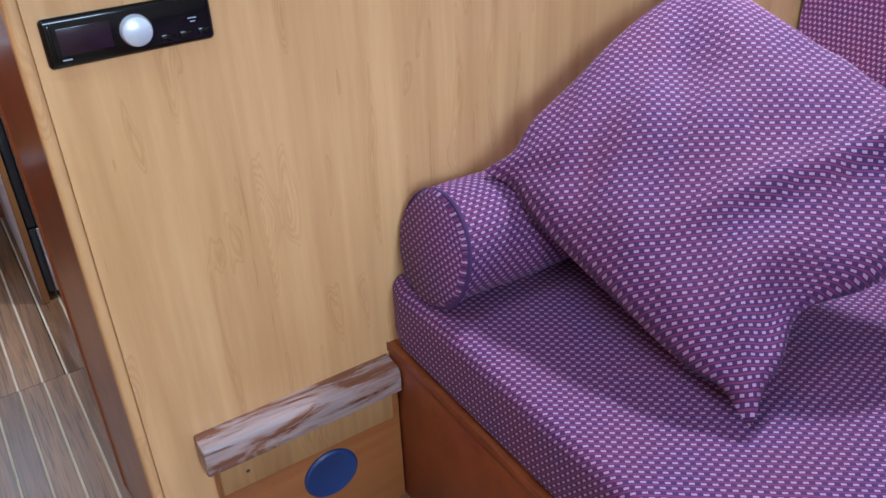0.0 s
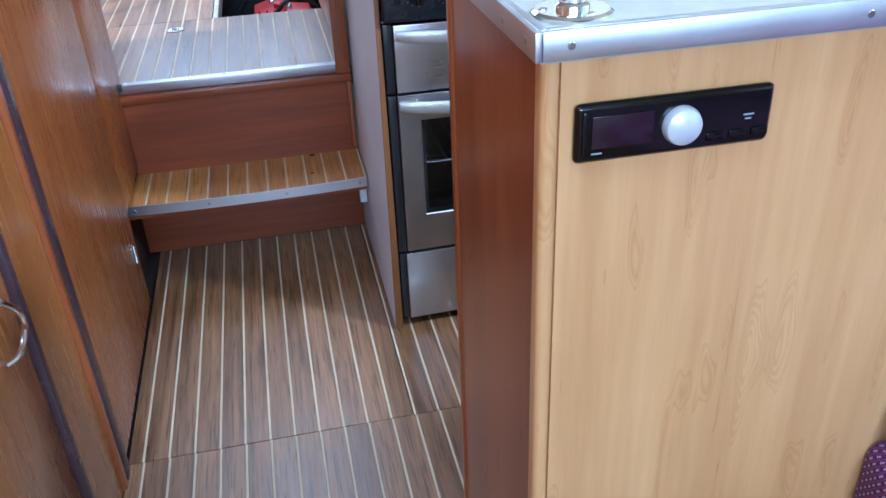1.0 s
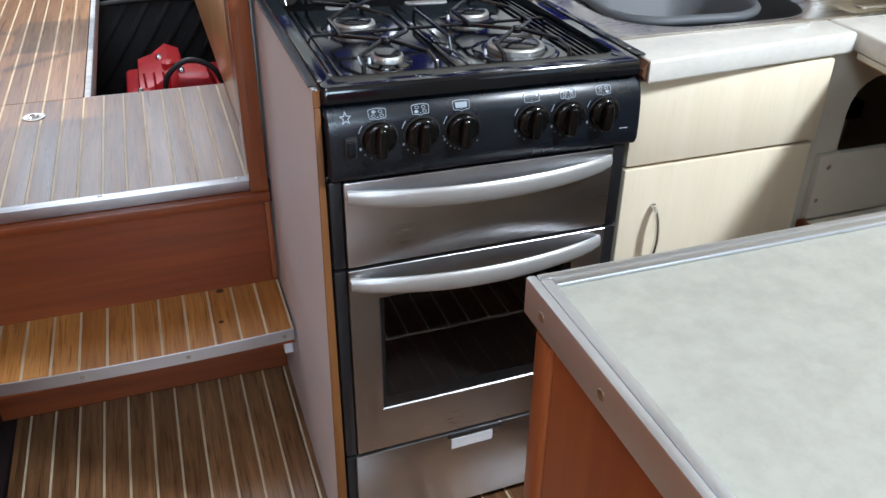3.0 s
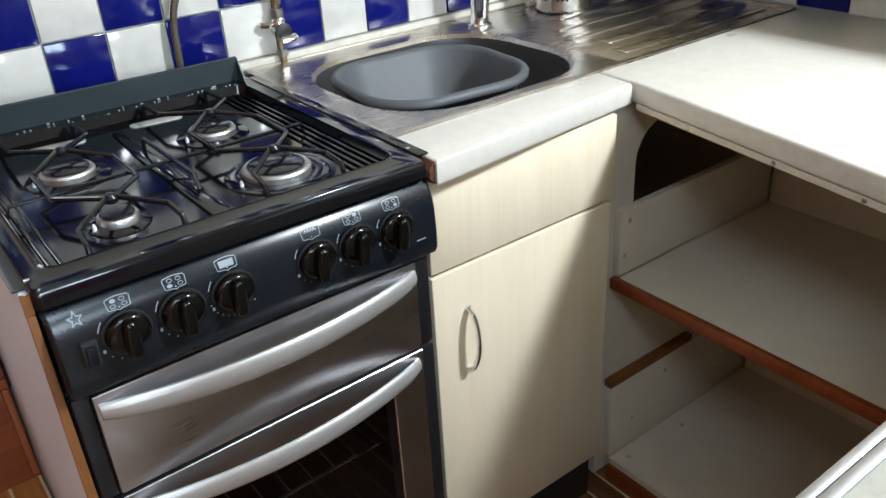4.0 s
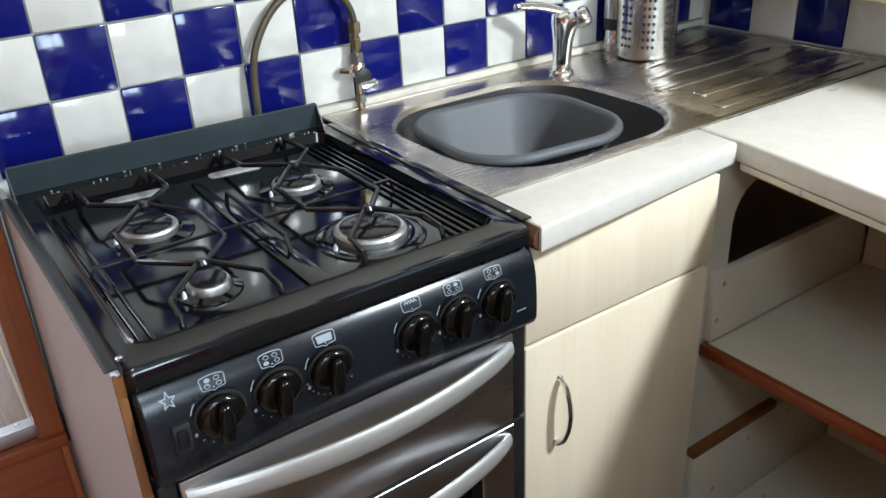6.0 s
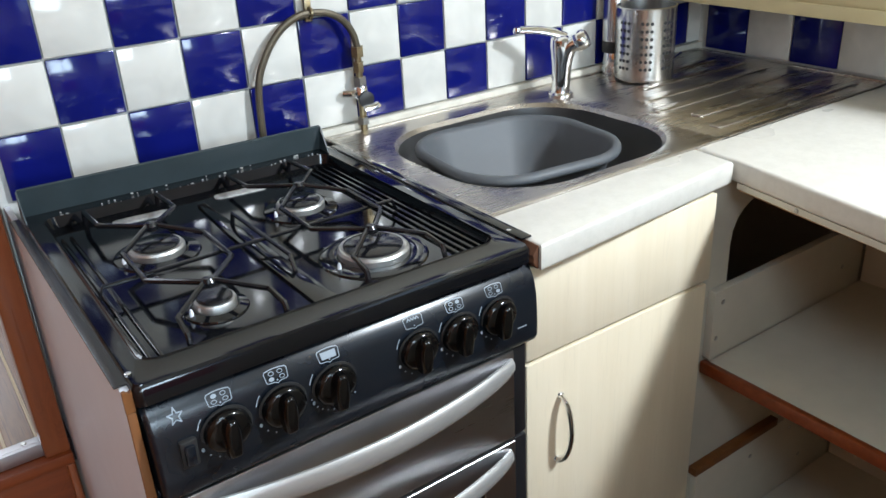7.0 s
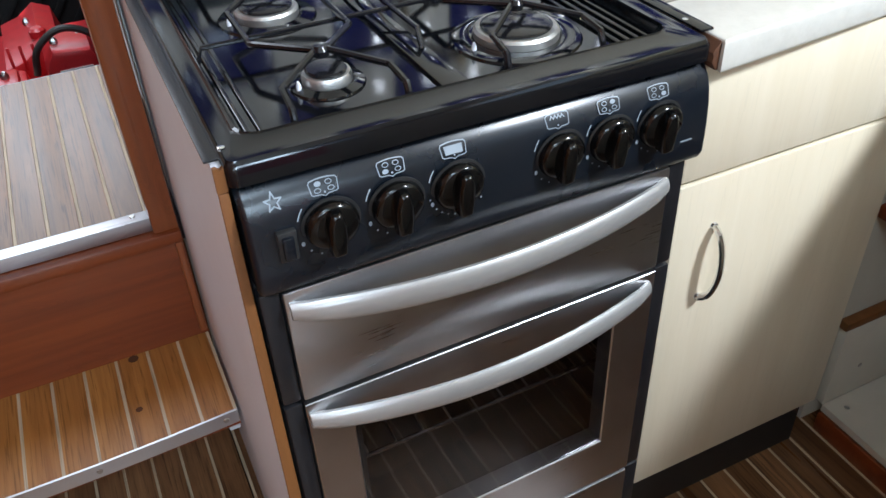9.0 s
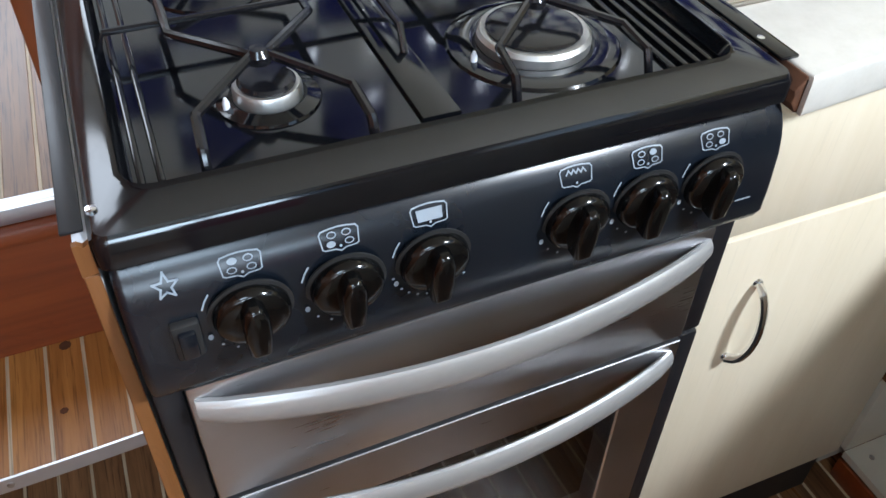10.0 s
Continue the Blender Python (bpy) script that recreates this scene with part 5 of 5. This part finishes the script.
def soft_block(x0, y0, z0, x1, y1, z1, r, puff, seed=0):
    """A foam cushion: a rounded block with UVs in metres, unrolled round its long way."""
    h, w = z1 - z0, x1 - x0
    prof = []
    for cx, cz, a in ((x0 + r, z0 + r, 180), (x0 + r, z1 - r, 90), (x1 - r, z1 - r, 0)):
        for k in range(7):
            t = radians(a + 90 - 90 * k / 6) if a != 180 else radians(270 - 90 * k / 6)
            prof.append((cx + r * math.cos(t), cz + r * math.sin(t)))
    fine = [prof[0]]
    for p in prof[1:]:
        q = fine[-1]
        d = math.hypot(p[0] - q[0], p[1] - q[1])
        for k in range(1, max(1, int(d / 0.04)) + 1):
            t = k / max(1, int(d / 0.04))
            fine.append((q[0] + (p[0] - q[0]) * t, q[1] + (p[1] - q[1]) * t))
    run = [0.0]
    for a, b in zip(fine, fine[1:]):
        run.append(run[-1] + math.hypot(b[0] - a[0], b[1] - a[1]))
    ny = int((y1 - y0) / 0.04)

    def fn(u, v):
        i = min(len(fine) - 1, round(u * (len(fine) - 1)))
        x, z = fine[i]
        y = y1 - v * (y1 - y0)
        end = min(1.0, (y1 - y) / 0.03)
        bulge = puff * max(0.0, (z - z0) / h) * (0.5 + noise.noise(Vector((x * 5, y * 5, seed))) * 0.6)
        s = 1 - 0.03 * (1 - end) ** 2
        cx, cz = (x0 + x1) / 2, (z0 + z1) / 2
        a = radians(38)
        uu, vv = run[i], y
        return ((cx + (x - cx) * s, y, cz + (z - cz) * s + bulge), (uu * math.cos(a) - vv * math.sin(a), uu * math.sin(a) + vv * math.cos(a)))

    bm = grid_mesh("cushion", fn, len(fine) - 1, ny, FABRIC)
    uvl = bm.loops.layers.uv.active
    ends = [e for e in bm.edges if e.is_boundary]
    res = bmesh.ops.holes_fill(bm, edges=ends, sides=0)
    for f in res["faces"]:
        for l in f.loops:
            l[uvl].uv = (l.vert.co.x, l.vert.co.z)
    return bm


solo("seat_cushion", soft_block(0.414, BOW_Y + 0.01, 0.340, 1.36, -1.040, 0.462, 0.022, 0.006), FABRIC, "long seat cushion in purple dotted woven fabric", "cushion", smooth=60)
solo("back_cushion", soft_block(1.365, BOW_Y + 0.01, 0.335, 1.55, -1.045, 0.90, 0.05, 0.0, 3), FABRIC, "upright back cushion in purple dotted woven fabric", "cushion", smooth=60)


def bolster(x0, x1, cy, cz, r):
    n = 36

    def fn(u, v):
        a = 2 * math.pi * v
        x = x0 + (x1 - x0) * u
        w = noise.noise(Vector((x * 9, math.cos(a) * 1.5, math.sin(a) * 1.5))) * 0.006
        rr = r * (1 - 0.10 * max(0, u - 0.35)) + w
        flat = 1.0 - 0.10 * max(0.0, -math.sin(a)) ** 2
        return ((x + 0.02 * math.sin(a) * (1 - u), cy + rr * math.cos(a), cz + rr * flat * math.sin(a)), (x, a * r))

    bm = grid_mesh("bolster", fn, 22, n, FABRIC)
    bmesh.ops.remove_doubles(bm, verts=bm.verts, dist=0.0004)
    uvl = bm.loops.layers.uv.active
    res = bmesh.ops.holes_fill(bm, edges=[e for e in bm.edges if e.is_boundary], sides=0)
    caps = res["faces"]
    for f in caps:
        for l in f.loops:
            l[uvl].uv = (l.vert.co.y, l.vert.co.z)
    bmesh.ops.inset_region(bm, faces=caps, thickness=0.006, depth=-0.008)
    return bm


bol = thing("bolster", (0.7, -1.135, 0.465), "rolled bolster in purple dotted fabric lying against the oak front", "bolster")
part("roll", bolster(0.452, 1.05, -1.132, 0.551, 0.088), FABRIC, bol, smooth=55)
rim = [(0.452 + 0.02 * math.sin(a), -1.132 + 0.088 * math.cos(a), 0.551 + 0.088 * (1 - 0.10 * max(0, -math.sin(a)) ** 2) * math.sin(a)) for a in [2 * math.pi * k / 36 for k in range(36)]]
part("piping", tube(rim, 0.0035, 6, closed=True), FABRIC, bol, "stitched rim")


def pillow(corner_l, corner_b, corner_t, thick):
    """A scatter cushion between three of its corners, with pinched corners and creases."""
    L, Bc, T = (Vector(p) for p in (corner_l, corner_b, corner_t))
    e1, e2 = Bc - L, T - L
    n = e2.cross(e1)
    n.normalize()
    if n.z < 0:
        n = -n
    a = radians(45)

    def side(sign):
        def fn(u, v):
            s, t = 2 * u - 1, 2 * v - 1
            ear = 1 + 0.025 * (abs(s) * abs(t)) ** 7
            su = s * ear * (1 + 0.035 * (1 - t ** 4) * s * s - 0.05 * math.exp(-((abs(t) - 0.80) / 0.13) ** 2) * abs(s) ** 3)
            tv = t * ear * (1 + 0.035 * (1 - s ** 4) * t * t - 0.05 * math.exp(-((abs(s) - 0.80) / 0.13) ** 2) * abs(t) ** 3)
            su -= 0.20 * max(0.0, s) ** 2 * math.exp(-((t + 0.38) / 0.30) ** 2)
            h = ((1 - abs(s) ** 2.2) * (1 - abs(t) ** 2.2)) ** 0.45
            p = L + e1 * (su + 1) / 2 + e2 * (tv + 1) / 2
            crease = 0.0
            for cs, ct in ((-1, -1), (1, -1), (1, 1), (-1, 1)):
                d = math.hypot(s - cs, t - ct)
                ang = math.atan2(t - ct, s - cs)
                crease += 0.010 * math.exp(-d * 2.2) * math.sin(ang * 9) * min(1, d * 3)
            crease += 0.008 * math.sin(11 * (s * 0.8 - t * 0.5) + 2 * noise.noise(Vector((s * 2, t * 2, 7)))) * max(0.0, s + 0.1) * (1 - 0.5 * abs(t))
            crease += 0.020 * noise.noise(Vector((s * 1.8, t * 1.8, sign))) + 0.009 * noise.noise(Vector((s * 5 + 2 * t, t * 2.2, sign + 4)))
            crease += 0.022 * math.exp(-((s * 0.75 - t * 0.3 - 0.25) ** 2) / 0.004) * (0.5 + 0.5 * t)
            q = p + n * sign * (h * thick / 2 + crease * h ** 0.6)
            uu, vv = u * e1.length, v * e2.length
            return (q, (uu * math.cos(a) + vv * math.sin(a), -uu * math.sin(a) + vv * math.cos(a)))
        return fn

    bm = grid_mesh("pillow", side(1), 44, 44, FABRIC)
    under_bm = grid_mesh("pillow", side(-1), 44, 44, FABRIC)
    me = bpy.data.meshes.new("tmp")
    under_bm.to_mesh(me)
    under_bm.free()
    bm.from_mesh(me)
    bpy.data.meshes.remove(me)
    bmesh.ops.remove_doubles(bm, verts=bm.verts, dist=0.0002)
    return bm


scatter = thing("scatter_cushion", (0.8, -1.4, 0.47), "square scatter cushion in purple dotted fabric leaning on the bolster", "cushion")
PL, PB, PT = (0.556, -1.125, 0.648), (0.600, -1.592, 0.486), (0.960, -1.120, 0.868)
part("cover", pillow(PL, PB, PT, 0.15), FABRIC, scatter, smooth=70)

# ---------- engine under the open hatch ----------
bay = bmesh.new()
box((-0.62, 1.15, -0.14), (0.30, 2.80, -0.09), bm=bay)
box((-0.62, 1.10, -0.09), (0.30, 1.15, 0.439), bm=bay)
box((-0.67, 1.15, -0.09), (-0.62, 2.80, 0.439), bm=bay)
box((0.30, 1.15, -0.09), (0.35, 2.80, 0.439), bm=bay)
box((-0.62, 2.75, -0.09), (0.30, 2.80, 0.439), bm=bay)
bay_ob = solo("engine_bay", bay, FOAM, "black soundproofed engine bay", "wall", "structure")
for k in range(10):
    tmp = box((-0.012, 0, -0.30), (0.012, 0.012, 0.30), 0.004)
    tmp.transform(Matrix.Translation((-0.60 + 0.09 * k, 2.737, 0.2)) @ Matrix.Rotation(radians(35), 4, "Y"))
    part("foam_rib", tmp, FOAM, bay_ob)
rim_t = thing("hatch_edge", (-0.40, 1.9, 0.45), "scuffed grey painted edge of the open hatch", "trim")
part("edge", box((-0.405, 1.216, 0.440), (-0.388, 2.699, 0.4995), 0.003), GREY_EDGE, rim_t)
part("edge", box((-0.387, 1.2145, 0.440), (-0.02, 1.2215, 0.4985), 0.002), GREY_EDGE, rim_t)
engine = thing("engine", (-0.17, 1.6, -0.05), "red marine diesel engine below the open floor hatch", "engine")
part("block", box((-0.33, 1.45, -0.02), (0.10, 2.2, 0.30), 0.02), RED, engine)
part("sump", box((-0.28, 1.5, -0.05), (0.05, 2.1, -0.021)), RUBBER, engine)
part("side_housing", box((-0.335, 1.52, 0.27), (-0.225, 1.68, 0.385), 0.014, 2), RED, engine)
part("side_housing", box((-0.300, 1.50, 0.385), (-0.240, 1.62, 0.415), 0.010, 2), RED, engine)
part("rocker_cover", prism([(-0.285, 0.31), (-0.11, 0.31), (-0.13, 0.400), (-0.175, 0.420), (-0.225, 0.385), (-0.275, 0.37)], "y", 1.72, 2.08, 0.010), RED, engine)
part("oil_cap", lathe([(0.022, 0.0), (0.022, 0.018), (0.014, 0.024), (0.0, 0.024)], (-0.175, 1.80, 0.415), 12), RED, engine)
part("front_housing", prism([(-0.175, 0.28), (-0.035, 0.28), (-0.035, 0.40), (-0.060, 0.445), (-0.15, 0.455), (-0.175, 0.41)], "y", 1.56, 1.72, 0.012), RED, engine)
part("label_plate", box((-0.145, 1.5545, 0.375), (-0.065, 1.5595, 0.405), 0.001), STICKER, engine, "pale unreadable plate")
part("pump", lathe([(0.030, 0.0), (0.030, 0.13), (0.022, 0.14), (0.022, 0.19), (0.0, 0.195)], (0.012, 1.64, 0.30), 16), RED, engine)
part("pump_cap", lathe([(0.018, 0.0), (0.018, 0.02), (0.0, 0.024)], (0.012, 1.64, 0.495), 6), DULL_CHROME, engine)
part("cross_pipe", tube([(-0.36, 1.545, 0.325), (-0.20, 1.535, 0.330), (0.05, 1.545, 0.345)], 0.013, 10), RED, engine)
for rx in (-0.255, -0.225, -0.195, -0.165):
    part("cover_rib", box((rx - 0.004, 1.715, 0.36), (rx + 0.004, 1.722, 0.43), 0.002), RED, engine)
part("hose", tube(smooth_path([(-0.20, 1.60, 0.39), (-0.18, 1.60, 0.455), (-0.115, 1.60, 0.495), (-0.045, 1.60, 0.465), (-0.01, 1.59, 0.39)], 6), 0.009, 10), RUBBER, engine, "black rubber hose")
part("hose", tube(smooth_path([(-0.27, 1.49, 0.33), (-0.22, 1.49, 0.345), (-0.205, 1.50, 0.385), (-0.235, 1.52, 0.405)], 6), 0.007, 8), STICKER, engine, "white hose")
part("cable", tube(smooth_path([(-0.55, 2.6, 0.42), (-0.35, 2.6, 0.45), (-0.1, 2.65, 0.44), (0.2, 2.6, 0.42)], 6), 0.012, 8), RUBBER, engine, "black cable")
for bx, by, bz in ((-0.27, 1.56, 0.415), (-0.14, 1.62, 0.453), (-0.08, 1.68, 0.43), (-0.20, 1.95, 0.40), (-0.31, 1.60, 0.385)):
    part("bolt", lathe([(0.010, 0), (0.010, 0.010), (0.005, 0.018), (0.0, 0.018)], (bx, by, bz), 6), DULL_CHROME, engine)

engine.location.z -= 0.04

# Deck ring, and the legs of a stool in the wheelhouse.
ringb = thing("deck_ring", (-0.519, 1.10, 0.5), "flush round metal lifting ring in the upper floor", "ring")
part("cup", lathe([(0.026, 0.5), (0.026, 0.5025), (0.020, 0.503), (0.016, 0.5012), (0.0, 0.501)], (-0.519, 1.10, 0), 24), DULL_CHROME, ringb)
part("pull", tube([(-0.519 + 0.011 * math.cos(t), 1.10 + 0.011 * math.sin(t), 0.5035) for t in [2 * math.pi * k / 14 for k in range(14)]], 0.002, 6, closed=True), CHROME, ringb)
stool = thing("stool", (-0.95, 1.80, 0.5), "wooden stool with cream leg tips in the wheelhouse", "stool")
part("seat", box((-1.14, 1.62, 0.93), (-0.80, 1.98, 0.96), 0.008), HONEY, stool)
for lx, ly in ((-0.80, 1.93), (-0.86, 1.36), (-1.12, 1.93), (-1.14, 1.40)):
    leg = part("leg", tube([(lx, ly, 0.53), (-0.97 + (lx + 0.97) * 0.7, 1.80 + (ly - 1.80) * 0.35, 0.93)], 0.014, 10), HONEY, stool)
    part("leg_tip", lathe([(0.020, 0.5), (0.020, 0.53), (0.016, 0.535)], (lx, ly, 0), 12), PAINT, leg, "cream rubber tip")

# ---------- planks and tiles ----------


def plank_mesh(name, w, length, material):
    return mesh_from(name, box((0, 0, -0.0115), (w, length, 0.0), 0.0006, 1), material)


cache = {}


def lay(parent, x0, x1, y0, y1, z, strip_first, pitch, inlay, deck):
    """Planks with pale strips between, from x0 to x1; strip_first is where one strip's middle lies."""
    k = math.floor((x0 - strip_first) / pitch) - 1
    while True:
        s = strip_first + k * pitch
        if s - inlay / 2 > x1:
            break
        for name, a, b, mat in (("inlay_strip", s - inlay / 2, s + inlay / 2, HOLLY), ("plank", s + inlay / 2, s + pitch - inlay / 2, deck)):
            a, b = max(a, x0), min(b, x1)
            if b - a < 0.0015:
                continue
            key = (name, round(b - a, 4), round(y1 - y0, 4), mat.name)
            if key not in cache:
                cache[key] = plank_mesh(name, key[1], key[2], mat)
            piece(name, cache[key], parent, Matrix.Translation((a, y0, z)))
        k += 1


# hatch panel in the galley sole, then the boards round it
FP = 0.0514
lay(floor, -0.6285, -0.0385, -0.3235, 0.561, 0.0, -0.599, FP, 0.0048, TEAK_DECK)
lay(floor, -0.0365, 1.598, -0.3235, 0.561, 0.0, -0.599, FP, 0.0048, TEAK_DECK)
lay(floor, -0.6285, 1.598, BOW_Y, -0.3255, 0.0, -0.599 + 0.002, FP, 0.0048, TEAK_DECK)
UP = 0.0487
lay(upper_floor, -2.19, -0.0405, 0.5925, 1.2135, 0.5, -0.599, UP, 0.0052, TEAK_DECK)
lay(upper_floor, -2.19, -0.4065, 1.2155, 3.49, 0.5, -0.599, UP, 0.0052, TEAK_DECK)
lay(upper_floor, 0.0, 1.85, 0.68, 3.49, 0.5, -0.599, UP, 0.0052, TEAK_DECK)

TILE_X, TILE_Z, TW, TH = 0.195, 0.8965, 0.1021, 0.0995
TILE_ROWS = 4
solo("upper_wall_board", box((-0.012, 0.6095, TILE_Z + TH * TILE_ROWS + 0.001), (1.598, 0.6178, 2.078), 0.002), PAINT, "cream painted board above the chequered tiles", "wall", "structure")


def tile_mesh(name, w, h, material):
    bm = bmesh.new()
    box((-w / 2, -0.004, -h / 2), (w / 2, 0.004, h / 2), 0.0018, 2, bm=bm)
    return mesh_from(name, bm, material, 40)


full = {c: tile_mesh("tile", TW - 0.003, TH - 0.003, m) for c, m in ((True, BLUE_TILE), (False, WHITE_TILE))}
rng = random.Random(21)
for i in range(-2, 14):
    for j in range(0, TILE_ROWS):
        x = TILE_X + TW * (i + 0.5)
        m = Matrix.Translation((x, 0.614, TILE_Z + TH * (j + 0.5))) @ Euler((radians(rng.uniform(-0.5, 0.5)), 0, radians(rng.uniform(-0.5, 0.5)))).to_matrix().to_4x4()
        if i == -2:
            key = ("left", (i + j) % 2 == 0)
            if key not in cache:
                cache[key] = tile_mesh("tile", TW - 0.012, TH - 0.003, BLUE_TILE if key[1] else WHITE_TILE)
            me = cache[key]
            m = Matrix.Translation((0.0055, 0, 0)) @ m
        else:
            me = full[(i + j) % 2 == 0]
        piece("tile", me, tile_wall, m)
hull_tiles = solo("hull_tile_backing", box((1.566, -1.19, 0.8805), (1.598, 0.612, 1.04)), GROUT, "grouted backing of the hull side tiles", "wall", "structure")
HT = 0.1145
side = {c: tile_mesh("tile", HT - 0.003, 0.107, m) for c, m in ((True, BLUE_TILE), (False, WHITE_TILE))}
for i in range(-9, 3):
    for j in range(2):
        y = 0.2405 + HT * (i + 0.5)
        if y > 0.60:
            continue
        m = Matrix.Translation((1.562, y, 0.8845 + 0.055 + 0.1 * j * 1.1)) @ Matrix.Rotation(radians(-90), 4, "Z")
        if j == 0:
            piece("tile", side[(i + j) % 2 == 0], hull_tiles, m)
